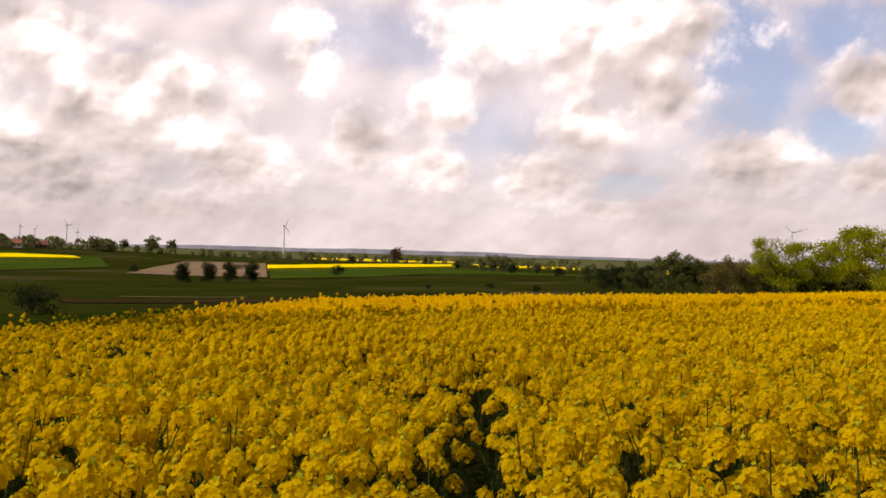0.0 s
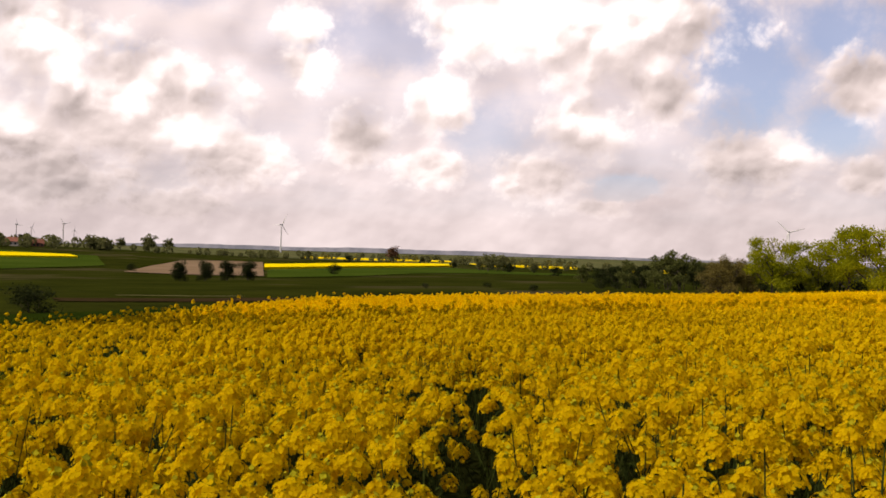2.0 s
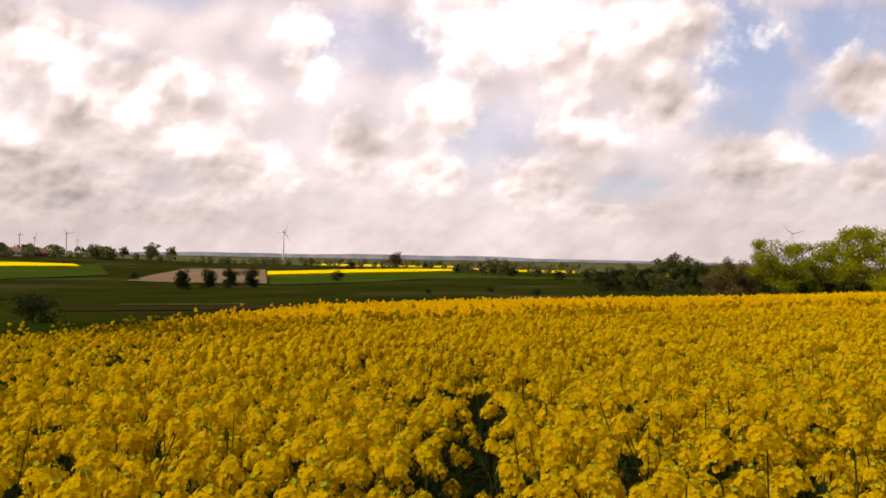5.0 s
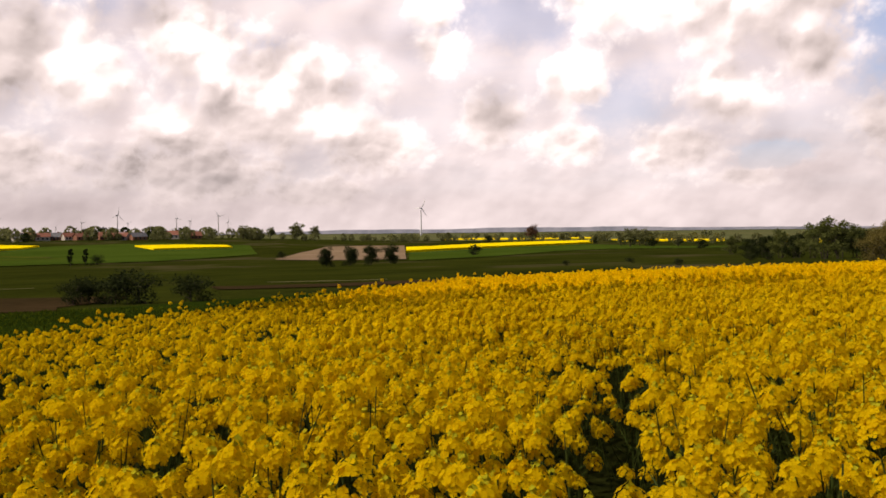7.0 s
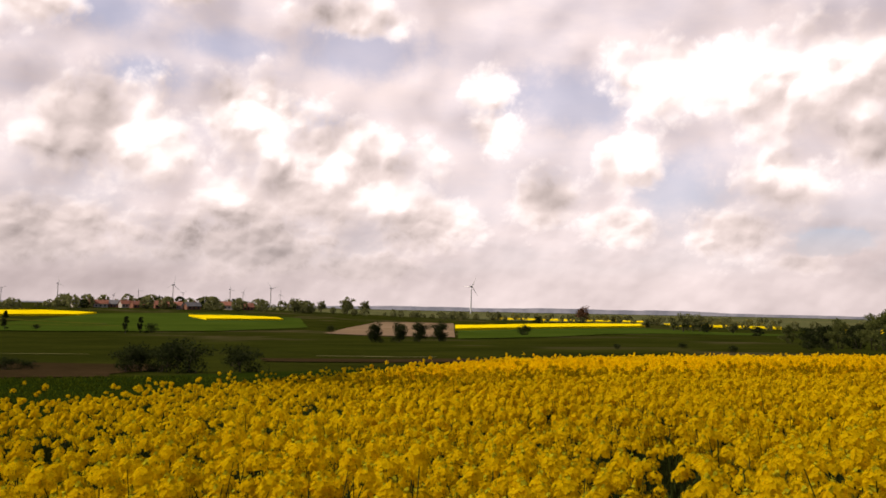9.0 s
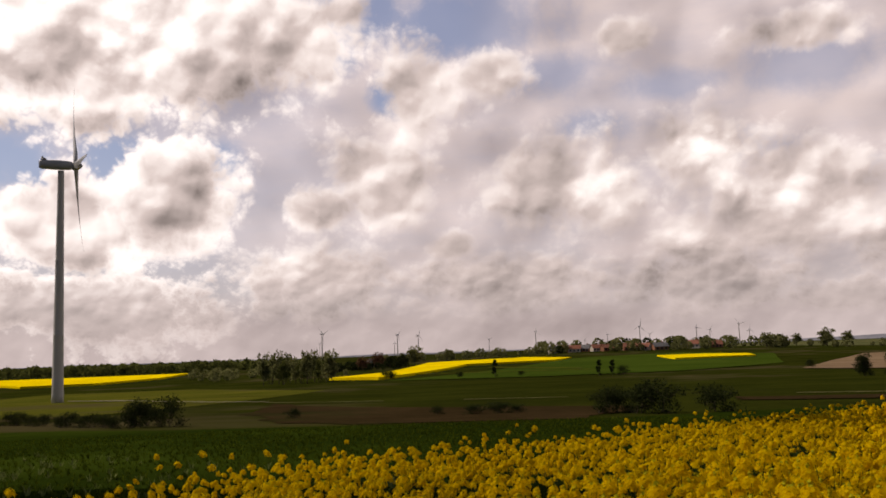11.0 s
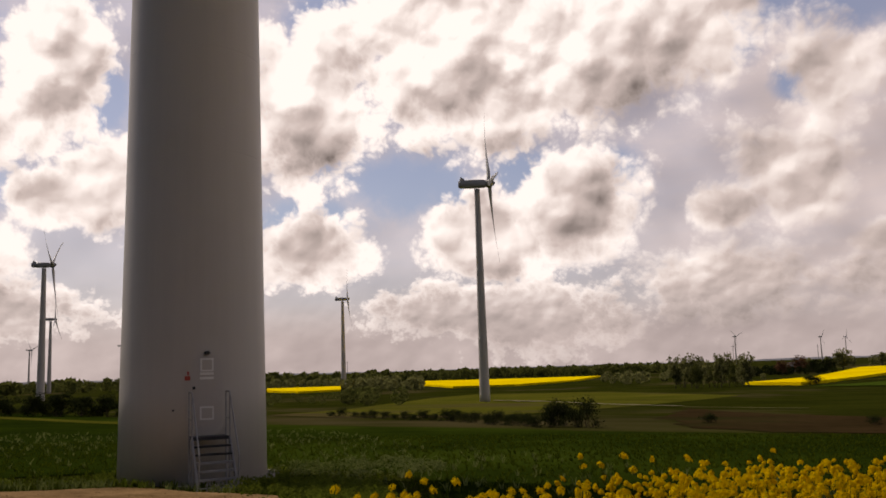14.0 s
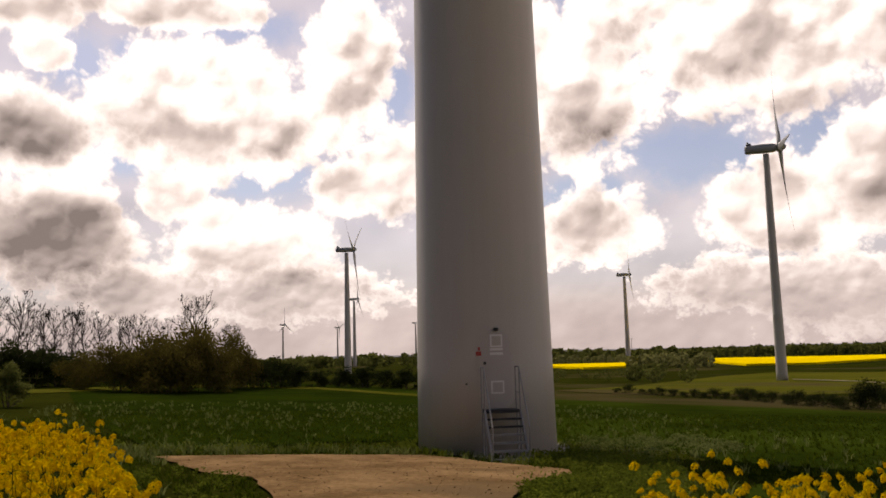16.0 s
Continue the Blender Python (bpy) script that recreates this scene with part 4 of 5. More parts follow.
def curved_plate(w, h, z, out, r=2.06, round_=0.0, n=12):
    """A plate that follows the tower's wall, with rounded ends if wanted."""
    bm = bmesh.new()
    front, back_ = [], []
    m = 14
    for i in range(n + 1):
        x = (i / n - 0.5) * w
        drop = 0.0
        if round_:
            t = abs(x) / (w / 2)
            drop = round_ * (1 - math.sqrt(max(0.0, 1 - t * t)))
        col_f, col_b = [], []
        for j in range(m + 1):
            zz = z - h / 2 + drop + (h - 2 * drop) * j / m
            rr = r - 0.98 * zz / 70 + 0.04
            a = x / rr
            col_f.append(bm.verts.new(((rr + out) * math.sin(a), (rr + out) * math.cos(a), zz)))
            col_b.append(bm.verts.new(((rr - 0.05) * math.sin(a), (rr - 0.05) * math.cos(a), zz)))
        front.append(col_f)
        back_.append(col_b)
    for i in range(n):
        for j in range(m):
            bm.faces.new((front[i][j], front[i][j + 1], front[i + 1][j + 1], front[i + 1][j]))
    for i in range(n):
        bm.faces.new((front[i][0], front[i + 1][0], back_[i + 1][0], back_[i][0]))
        bm.faces.new((front[i][m], back_[i][m], back_[i + 1][m], front[i + 1][m]))
    for j in range(m):
        bm.faces.new((front[0][j], back_[0][j], back_[0][j + 1], front[0][j + 1]))
        bm.faces.new((front[n][j], front[n][j + 1], back_[n][j + 1], back_[n][j]))
    bmesh.ops.recalc_face_normals(bm, faces=bm.faces)
    return bm


DOOR = (0.0, 2.55)       # middle of the door
on_tower(part("door_frame", curved_plate(1.02, 2.34, 2.52, 0.035, round_=0.45), TOWER, near_turbine, "pale oval door frame"))
door = on_tower(part("door", curved_plate(0.84, 2.14, 2.52, 0.06, round_=0.38), DOOR_PAINT, near_turbine, "oval grey steel door"))
for zz, w, h in ((1.98, 0.36, 0.36), (3.28, 0.34, 0.36)):
    part("vent_frame", curved_plate(w, h, zz, 0.09), WHITE, door, "white square vent frame")
    part("vent_grille", curved_plate(w - 0.09, h - 0.09, zz, 0.096), TOWER, door, "grey vent grille")
for i in range(2):
    part("notice", curved_plate(0.36, 0.07, 2.92 + 0.12 * i, 0.075), WHITE, door, "pale notice strip")
bm = curved_plate(0.07, 0.08, 2.66, 0.10)
bmesh.ops.transform(bm, matrix=Matrix.Rotation(-0.16, 4, "Z"), verts=bm.verts)
part("lock", bm, DARK_STEEL, door, "black door lock")
bm = bmesh.new()
box(bm, (0.16, 0.16, 0.10), (0.0, 2.15, 3.60), 0.03)
on_tower(part("door_lamp", bm, DARK_STEEL, near_turbine, "small dark lamp over the door"))
for dx, zz, w, h in ((0.50, 2.93, 0.16, 0.12), (0.49, 3.06, 0.06, 0.10)):
    bm = curved_plate(w, h, zz, 0.035)
    bmesh.ops.transform(bm, matrix=Matrix.Rotation(-dx / 2.1, 4, "Z"), verts=bm.verts)
    on_tower(part("warning_sign", bm, RED, near_turbine, "small red warning sign"))
for ang, zz in ((-0.42, 2.08),):
    bm = curved_plate(0.05, 0.05, zz, 0.03, n=4)
    bmesh.ops.transform(bm, matrix=Matrix.Rotation(ang, 4, "Z"), verts=bm.verts)
    on_tower(part("earth_bolt", bm, DARK_STEEL, near_turbine, "dark bolt"))


def tower_ring(z, out, h, name, label):
    bm = bmesh.new()
    r = 2.1 - 0.98 * z / 70
    rings(bm, [(r - 0.03, z - h / 2), (r + out, z - h / 2), (r + out, z + h / 2), (r - 0.03, z + h / 2)], 64, cap=False)
    part(name, bm, TOWER, near_turbine, label, smooth=False)


tower_ring(3.25, 0.003, 0.012, "weld_seam", "thin weld seam")
tower_ring(6.3, 0.003, 0.012, "weld_seam", "thin weld seam")
tower_ring(9.4, 0.003, 0.012, "weld_seam", "thin weld seam")
tower_ring(12.5, 0.003, 0.012, "weld_seam", "thin weld seam")
bm = bmesh.new()
rings(bm, [(2.5, -0.35), (2.5, 0.04), (2.45, 0.08), (2.0, 0.10)], 48, cap=False)
part("foundation_collar", bm, CONCRETE, near_turbine, "round concrete foundation collar", smooth=False)


def door_steps():
    """Steel steps that rest on the ground and lean on the tower under its door."""
    ob = new("steel_steps")
    tagged(ob, "grey galvanised steel steps with handrails below a tower door", "steps")
    ob.matrix_basis = Matrix.Translation(NEAR_FOOT) @ FRONT
    y0, y1, top = 2.22, 3.85, 1.30
    for sx in (-0.49, 0.49):
        bm = bmesh.new()
        turn = Matrix.Rotation(math.atan2(y1 - (y0 + 0.55), top), 4, "X")
        box(bm, (0.05, 0.16, math.hypot(top, y1 - y0 - 0.55)), (sx, (y1 + y0 + 0.55) / 2, top / 2), 0.008, turn)
        part("stringer", bm, STEEL, ob)
        bm = bmesh.new()
        tube(bm, (sx, y0 + 0.62, top), (sx, y0 + 0.55, top + 1.2), 0.021)
        tube(bm, (sx, y0 + 0.05, top), (sx, y0 + 0.05, top + 1.2), 0.021)
        tube(bm, (sx, y0 + 0.05, top + 1.2), (sx, y0 + 0.55, top + 1.2), 0.021)
        tube(bm, (sx, y0 + 0.55, top + 1.2), (sx, y1 + 0.12, 0.95), 0.021)
        tube(bm, (sx, y1 + 0.12, 0.95), (sx, y1, 0.05), 0.021)
        tube(bm, (sx, y0 + 0.05, top + 0.5), (sx, y0 + 0.58, top + 0.5), 0.016)
        part("handrail", bm, STEEL, ob, "grey tubular handrail")
        bm = bmesh.new()
        tube(bm, (sx, y0 + 0.12, 0.0), (sx, y0 + 0.12, top), 0.028)
        tube(bm, (sx, y0 + 0.55, 0.0), (sx, y0 + 0.55, top), 0.028)
        part("leg", bm, STEEL, ob)
    bm = bmesh.new()
    box(bm, (0.94, 0.62, 0.09), (0, y0 + 0.30, top), 0.01)
    part("landing", bm, DARK_STEEL, ob, "steel grating landing")
    for i in range(1, 7):
        t = i / 6.6
        bm = bmesh.new()
        box(bm, (0.94, 0.22, 0.05), (0, y0 + 0.55 + (y1 - y0 - 0.55) * t, top * (1 - t)), 0.006)
        part("tread", bm, DARK_STEEL if i < 3 else STEEL, ob)
    bm = bmesh.new()
    box(bm, (0.95, 0.06, 0.09), (0, y1 - 0.02, 0.05), 0.01)
    part("foot_bar", bm, STEEL, ob)
    return ob


door_steps()


# ---------------------------------------------------------------- trees and bushes
def limb_arrays(segs, sides=5):
    """Tapered limbs: rows of (start, end, radius, radius) as quads."""
    v, f = [], []
    for a, b, ra, rb in segs:
        q = (b - a).to_track_quat("Z", "Y")
        n = len(v)
        for c, r in ((a, ra), (b, rb)):
            for i in range(sides):
                t = 2 * math.pi * i / sides
                v.append(c + q @ Vector((r * math.cos(t), r * math.sin(t), 0)))
        for i in range(sides):
            f.append((n + i, n + (i + 1) % sides, n + sides + (i + 1) % sides, n + sides + i))
    return v, f


def branching(rng, base, way, length, radius, depth, out, spread=0.55, shrink=0.72, twigs=3, rise=0.12):
    """Limbs that fork until they are twigs; also returns where they end."""
    end = base + way * length
    mid = base.lerp(end, 0.5) + Vector((rng.uniform(-1, 1), rng.uniform(-1, 1), rng.uniform(-0.4, 0.4))) * length * 0.06
    out.append((base, mid, radius, radius * 0.86))
    out.append((mid, end, radius * 0.86, radius * 0.7))
    if depth == 0:
        return [end]
    tips = []
    for i in range(rng.randint(2, twigs)):
        d = Vector((rng.uniform(-1, 1), rng.uniform(-1, 1), rng.uniform(-0.6, 0.8)))
        w = (way + d * spread + Vector((0, 0, rise))).normalized()
        tips += branching(rng, base.lerp(end, rng.uniform(0.7, 1.0)), w, length * shrink * rng.uniform(0.75, 1.1), radius * 0.62, depth - 1, out, spread, shrink, twigs, rise)
    return tips


def leaf_cloud(rng, centres, n, spread, size, squash=0.8):
    """Leaf sprays as small bent quads about the ends of the limbs."""
    nr = np.random.default_rng(rng.randint(0, 10 ** 6))
    c = np.array([tuple(p) for p in centres])[nr.integers(0, len(centres), n)]
    off = nr.normal(0, 1, (n, 3))
    off /= np.maximum(0.6, np.linalg.norm(off, axis=1, keepdims=True))
    p = c + off * spread * nr.uniform(0.3, 1.0, (n, 1)) * np.array([1, 1, squash])
    a = nr.normal(0, 1, (n, 3))
    a /= np.linalg.norm(a, axis=1, keepdims=True)
    b = np.cross(a, nr.normal(0, 1, (n, 3)))
    b /= np.linalg.norm(b, axis=1, keepdims=True)
    s = size * nr.uniform(0.5, 1.3, (n, 1))
    v = np.stack([p - a * s * 0.6, p + b * s * 0.35, p + a * s * 0.6, p - b * s * 0.35], 1).reshape(-1, 3)
    return v, np.arange(n * 4).reshape(-1, 4)


TREES = {}


def tree_kind(key, seed, height, crown_low, width, leaves, leaf_size, mat, stems=1, fullness=0.5, depth=3):
    """Makes the meshes of one kind of tree: trunk with limbs, and crown."""
    rng = random.Random(seed)
    segs, tips = [], []
    for s in range(stems):
        foot = Vector((rng.uniform(-0.12, 0.12) * width * (stems > 1), rng.uniform(-0.12, 0.12) * width * (stems > 1), -0.1))
        lean = Vector((rng.uniform(-0.25, 0.25) * (stems > 1), rng.uniform(-0.25, 0.25) * (stems > 1), 1)).normalized()
        top = foot + lean * height * (0.72 if stems == 1 else 0.48)
        r = height * 0.022 / math.sqrt(stems)
        segs.append((foot, foot.lerp(top, 0.45), r, r * 0.75))
        segs.append((foot.lerp(top, 0.45), top, r * 0.75, r * 0.35))
        n = 9 if stems == 1 else 5
        for i in range(n):
            t = crown_low + (1 - crown_low) * (i + 0.5) / n
            b = foot.lerp(top, min(1.0, t * height / (height * 0.72) * 0.78))
            a = i * 2.4 + rng.uniform(-0.4, 0.4)
            reach = width * 0.5 * (0.55 + 0.6 * math.sin(math.pi * (0.18 + 0.72 * (i + 0.5) / n))) * 0.5
            way = Vector((math.cos(a), math.sin(a), 0.35 + 0.7 * t)).normalized()
            tips += branching(rng, b, way, reach, r * 0.4, depth - 1, segs, 0.6, 0.7, 3)
        tips.append(top + Vector((0, 0, height * 0.14)))
    tv, tf = limb_arrays(segs, 5)
    trunk = mesh_from("trunk", tv, tf, BARK, smooth=True)
    low, half = crown_low * height, (1 - crown_low) * height * 0.5
    lobes = []
    for i in range(24):
        d = Vector((rng.gauss(0, 1), rng.gauss(0, 1), rng.gauss(0, 1))).normalized() * rng.uniform(0.2, 0.74)
        c = Vector((d.x * width * 0.5, d.y * width * 0.5, low + half + d.z * half))
        taper = 1.0 if c.z < low + half else 1.0 - 0.35 * (c.z - low - half) / half
        lobes.append(Vector((c.x * taper, c.y * taper, c.z)))
    cv, cf = leaf_cloud(rng, lobes + [t for t in tips if t.z < height][::3], leaves, width * 0.5 * fullness, leaf_size)
    cv[:, 2] = np.maximum(cv[:, 2], 0.03)
    TREES[key] = (trunk, mesh_from("crown", cv, cf, mat))


def bare_kind(key, seed, height, width, low=0.3, limbs=15):
    """A leafless tree: a leading stem, limbs that rise from it and a haze of fine twigs."""
    rng = random.Random(seed)
    segs, p, r = [], Vector((0, 0, -0.1)), height * 0.016
    stem = [p]
    for i in range(6):
        q = p + Vector((rng.uniform(-0.03, 0.03) * height, rng.uniform(-0.03, 0.03) * height, height * 0.14))
        segs.append((p, q, r, r * 0.8))
        p, r = q, r * 0.8
        stem.append(p)
    for i in range(limbs):
        t = low + (0.97 - low) * i / (limbs - 1)
        k_ = min(5, int(t * 6))
        base = stem[k_].lerp(stem[k_ + 1], t * 6 - k_)
        a = i * 2.4 + rng.uniform(-0.5, 0.5)
        out_ = 0.9 - 0.55 * t
        way = Vector((math.cos(a) * out_, math.sin(a) * out_, 0.55 + 0.5 * t)).normalized()
        reach = width * (0.24 + 0.12 * math.sin(math.pi * t)) * rng.uniform(0.75, 1.15)
        branching(rng, base, way, reach, height * 0.0055 * (1.2 - 0.6 * t), 4, segs, 0.55, 0.66, 3, 0.16)
    segs = [(a, b, max(ra, 0.019), max(rb, 0.015)) for a, b, ra, rb in segs]
    top = max(q[1].z for q in segs)
    segs = [(a * (height / top), b * (height / top), ra, rb) for a, b, ra, rb in segs]
    big = [q for q in segs if q[2] > 0.045]
    small = [q for q in segs if q[2] <= 0.045]
    TREES[key] = (mesh_from("trunk", *limb_arrays(big, 6), TWIG, smooth=True), mesh_from("crown", *limb_arrays(small, 3), TWIG))


def tree(key, at, size=1.0, turn=0.0, name="tree", label="", category="tree", group="", wide=1.0):
    ob = new(name)
    ob.matrix_basis = Matrix.Translation(at) @ Matrix.Rotation(turn, 4, "Z") @ Matrix.Diagonal((size * wide, size * wide, size, 1))
    tagged(ob, label, category, group)
    trunk, crown = TREES[key]
    piece("trunk", trunk, ob)
    piece("crown", crown, ob)
    return ob


tree_kind("fresh_a", 1, 7.0, 0.05, 6.4, 7000, 0.19, LEAF_FRESH, fullness=0.3, depth=4)
tree_kind("fresh_b", 2, 7.0, 0.05, 5.8, 6500, 0.19, LEAF_FRESH, fullness=0.3, depth=4)
tree_kind("brown", 3, 5.0, 0.02, 5.0, 4600, 0.15, LEAF_BUD, stems=3, fullness=0.34)
tree_kind("mid_a", 4, 8.0, 0.08, 7.0, 1700, 0.55, LEAF_FAR, fullness=0.36, depth=2)
tree_kind("mid_b", 5, 8.0, 0.10, 6.0, 1500, 0.55, LEAF_FAR, fullness=0.36, depth=2)
tree_kind("dark_a", 6, 6.0, -0.14, 5.6, 2300, 0.30, LEAF_DARK, stems=3, fullness=0.36, depth=2)
tree_kind("dark_b", 7, 6.0, -0.14, 5.2, 2200, 0.30, LEAF_DARK, stems=4, fullness=0.36, depth=2)
tree_kind("bush_a", 8, 2.2, -0.08, 2.6, 1900, 0.115, LEAF_DARK, stems=5, fullness=0.38, depth=2)
tree_kind("bush_b", 9, 2.2, -0.08, 2.9, 1900, 0.115, LEAF_DARK, stems=6, fullness=0.38, depth=2)
tree_kind("thicket", 10, 5.2, -0.1, 7.5, 7000, 0.22, LEAF_BROWN, stems=6, fullness=0.36, depth=2)
tree_kind("hedge", 16, 6.0, -0.1, 5.0, 3200, 0.27, LEAF_MID, stems=3, fullness=0.34, depth=2)
tree_kind("slim", 12, 9.0, 0.06, 2.8, 900, 0.5, LEAF_DARK, fullness=0.5, depth=2)
tree_kind("rust", 13, 8.0, 0.15, 7.5, 1000, 0.6, LEAF_RUST, fullness=0.36, depth=2)
tree_kind("round", 14, 6.0, -0.04, 5.4, 5000, 0.26, LEAF_DARK, stems=1, fullness=0.46, depth=2)
bare_kind("bare_a", 21, 12.0, 9.5, 0.22, 18)
bare_kind("bare_b", 22, 12.0, 6.5, 0.28, 16)
bare_kind("bare_c", 24, 12.0, 7.5, 0.25, 16)

rt = random.Random(5)


def put(key, a, d, h, own, **kw):
    """A tree of kind key at heading a and distance d, h metres high; own: the kind's own height."""
    return tree(key, ground_at(a, d) - Vector((0, 0, 0.05)), h / own, rt.uniform(0, 6.28), **kw)


NORTH = dict(group="trees beyond the rape field")
for a, d, h, w in ((-17.5, 104, 4.6, 0.8), (-18.4, 103, 5.5, 0.85), (-19.4, 106, 5.0, 0.85), (-18.0, 112, 5.2, 0.7)):
    put("brown", a, d, h, 5, label="young tree in brown-green bud beside the rape field", wide=w, **NORTH)
for a, d, h, key, w in ((-21.0, 100, 6.4, "fresh_a", 1.0), (-22.2, 103, 6.2, "fresh_b", 1.0), (-23.6, 104, 5.0, "fresh_a", 1.0), (-20.3, 108, 4.6, "fresh_b", 1.0)):
    put(key, a, d, h, 7, label="bright fresh green tree at the rape field's edge", wide=w, **NORTH)
for a, d, h, key in ((-25.3, 99, 7.6, "fresh_b"), (-26.9, 98, 7.0, "fresh_a"), (-24.8, 105, 6.2, "fresh_a"), (-28.8, 97, 7.2, "fresh_b")):
    put(key, a, d, h, 7, label="tall fresh green tree at the rape field's edge", **NORTH)
for a, d, h in ((-20.4, 106, 2.4), (-22.4, 105, 2.6), (-24.0, 104, 2.6), (-25.6, 103, 2.8), (-27.4, 102, 2.6), (-14.9, 150, 7.4), (-15.7, 148, 6.6), (-16.4, 152, 6.0), (-14.0, 158, 6.6), (-13.2, 165, 5.8), (-12.2, 170, 6.0), (-11.4, 176, 5.8), (-10.5, 182, 5.2), (-9.4, 250, 5.6), (-17.4, 140, 5.8)):
    put("hedge" if d > 120 and int(a * 10) % 3 else "dark_b", a, d, h, 6, label="dense dark green hedge tree beyond the rape field", **NORTH)
for a, d, h, w in ((-11.6, 150, 1.6, 1.3), (-10.6, 155, 1.3, 1.4), (-6.2, 127, 1.3, 1.0), (-3.2, 160, 1.2, 1.4), (0.9, 148, 1.1, 1.1), (6.9, 330, 5.0, 1.0)):
    put("bush_a", a, d, h, 2.2, name="bush", label="low dark bush in the meadow", category="bush", group="bushes in the meadow", wide=w)
for i, (a, d) in enumerate(((16.62, 200), (15.05, 206), (13.7, 212), (12.42, 218))):
    put("round", a, d, 4.6 + 0.15 * i, 6, label="round dark pollard willow in a row of four", group="row of four pollard willows", wide=1.05)
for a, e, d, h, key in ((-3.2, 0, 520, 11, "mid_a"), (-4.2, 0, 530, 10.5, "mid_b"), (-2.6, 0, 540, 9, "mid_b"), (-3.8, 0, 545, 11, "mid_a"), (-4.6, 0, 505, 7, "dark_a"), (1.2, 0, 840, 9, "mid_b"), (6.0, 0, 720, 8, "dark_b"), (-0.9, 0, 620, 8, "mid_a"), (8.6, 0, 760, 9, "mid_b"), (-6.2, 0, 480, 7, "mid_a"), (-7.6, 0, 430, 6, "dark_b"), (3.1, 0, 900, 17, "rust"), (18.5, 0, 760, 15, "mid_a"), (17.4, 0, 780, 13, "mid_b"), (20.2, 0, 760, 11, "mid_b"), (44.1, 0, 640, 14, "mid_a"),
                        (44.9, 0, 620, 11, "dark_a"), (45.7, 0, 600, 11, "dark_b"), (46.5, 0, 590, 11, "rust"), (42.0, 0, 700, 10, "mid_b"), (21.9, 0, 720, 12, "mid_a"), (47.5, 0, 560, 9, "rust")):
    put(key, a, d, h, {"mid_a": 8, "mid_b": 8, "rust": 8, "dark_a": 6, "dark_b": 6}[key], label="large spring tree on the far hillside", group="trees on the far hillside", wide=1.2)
for i in range(13):
    a = 49.6 + i * 0.36 + rt.uniform(-0.1, 0.1)
    put(("mid_a", "mid_b", "hedge")[i % 3], a, 350 + (i % 4) * 9, rt.uniform(10.5, 14), (8, 8, 6)[i % 3], label="slender spring tree in a clump by a rape field", group="clump of trees by a rape field", wide=0.62)
for a, d, h in ((38.9, 335, 8.0), (32.2, 300, 6.6), (31.35, 300, 6.4)):
    put("slim", a, d, h, 9, label="slim dark tree in a green field", group="slim trees in the fields")
for a, d, h in ((46.0, 375, 4.5), (45.6, 375, 4.0), (19.5, 330, 3.4), (30.7, 300, 4.0), (41.2, 350, 3.0), (37.2, 340, 2.5)):
    put("bush_b", a, d, h, 2.2, name="bush", label="dark bush at a field boundary", category="bush", group="bushes at field boundaries")
for a, d, h, w in ((31.9, 57, 2.0, 1.0), (31.0, 58, 2.1, 1.0), (28.6, 55, 2.5, 1.25), (25.0, 55, 2.0, 1.2), (29.7, 56, 2.1, 1.0)):
    put("bush_a", a, d, h, 2.2, name="bush", label="dark willow bush in the valley", category="bush", group="willow bushes in the valley", wide=w)
for a, d, h, w in ((52, 70, 1.0, 1.2), (42.7, 66, 0.8, 1.2), (40.4, 64, 0.9, 1.6), (38.8, 64, 1.05, 1.9), (37.6, 64, 0.8, 1.5)):
    put("bush_b", a, d, h, 2.2, name="bush", label="low dark bush in brown scrubland", category="bush", group="low bushes in the scrubland", wide=w)
for i in range(26):
    a = 59.4 + i * 0.66 + rt.uniform(-0.2, 0.2)
    d = 64 + max(0, a - 63) * 3.2 + rt.uniform(-2, 2)
    h = ((2.6, 1.7, 2.3)[i % 3] if a < 62.6 else 1.1 if a < 64 else 1.15 + rt.uniform(-0.4, 0.3)) * rt.uniform(0.85, 1.1)
    put("bush_a" if i % 2 else "bush_b", a, d, h, 2.2, name="bush", label="dark bare-twigged bush in a ragged hedge", category="bush", group="ragged hedge below the pasture", wide=0.7 if a < 62.6 else 1.15)
SOUTH = dict(group="dark bushes beyond the wheat")
for a, d, h, w in ((103.2, 84, 6.6, 0.85), (105.6, 82, 5.6, 0.85), (101.2, 90, 6.0, 0.8), (107.6, 82, 4.4, 0.9), (104.4, 80, 5.2, 0.85), (109.4, 86, 3.6, 0.9), (102.0, 82, 4.8, 0.75), (100.0, 92, 4.0, 0.7)):
    put("thicket", a, d, h, 5.2, name="bush", label="large dark olive-brown thicket beyond the wheat", category="bush", wide=w, **SOUTH)
for a, d, h in ((99.0, 95, 3.6), (97.9, 98, 4.0), (96.6, 100, 3.2), (95.2, 102, 2.6), (93.6, 104, 3.0), (92.3, 104, 3.4), (90.9, 105, 3.0), (89.6, 105, 3.1), (88.2, 105, 3.0), (109.9, 96, 4.2), (111.0, 95, 4.6), (112.3, 94, 5.0), (113.6, 92, 5.2), (115.0, 90, 5.2), (116.5, 90, 5.0)):
    put("dark_a" if int(a) % 2 else "dark_b", a, d, h, 6, name="bush", label="dark dense hedge bush beyond the wheat", category="bush", wide=1.45, **SOUTH)
put("hedge", 113.4, 56, 2.9, 6, name="bush", label="rounded green bush beside the wheat", category="bush", wide=1.1, **SOUTH)
put("hedge", 115.2, 54, 2.6, 6, name="bush", label="rounded green bush beside the wheat", category="bush", wide=1.1, **SOUTH)
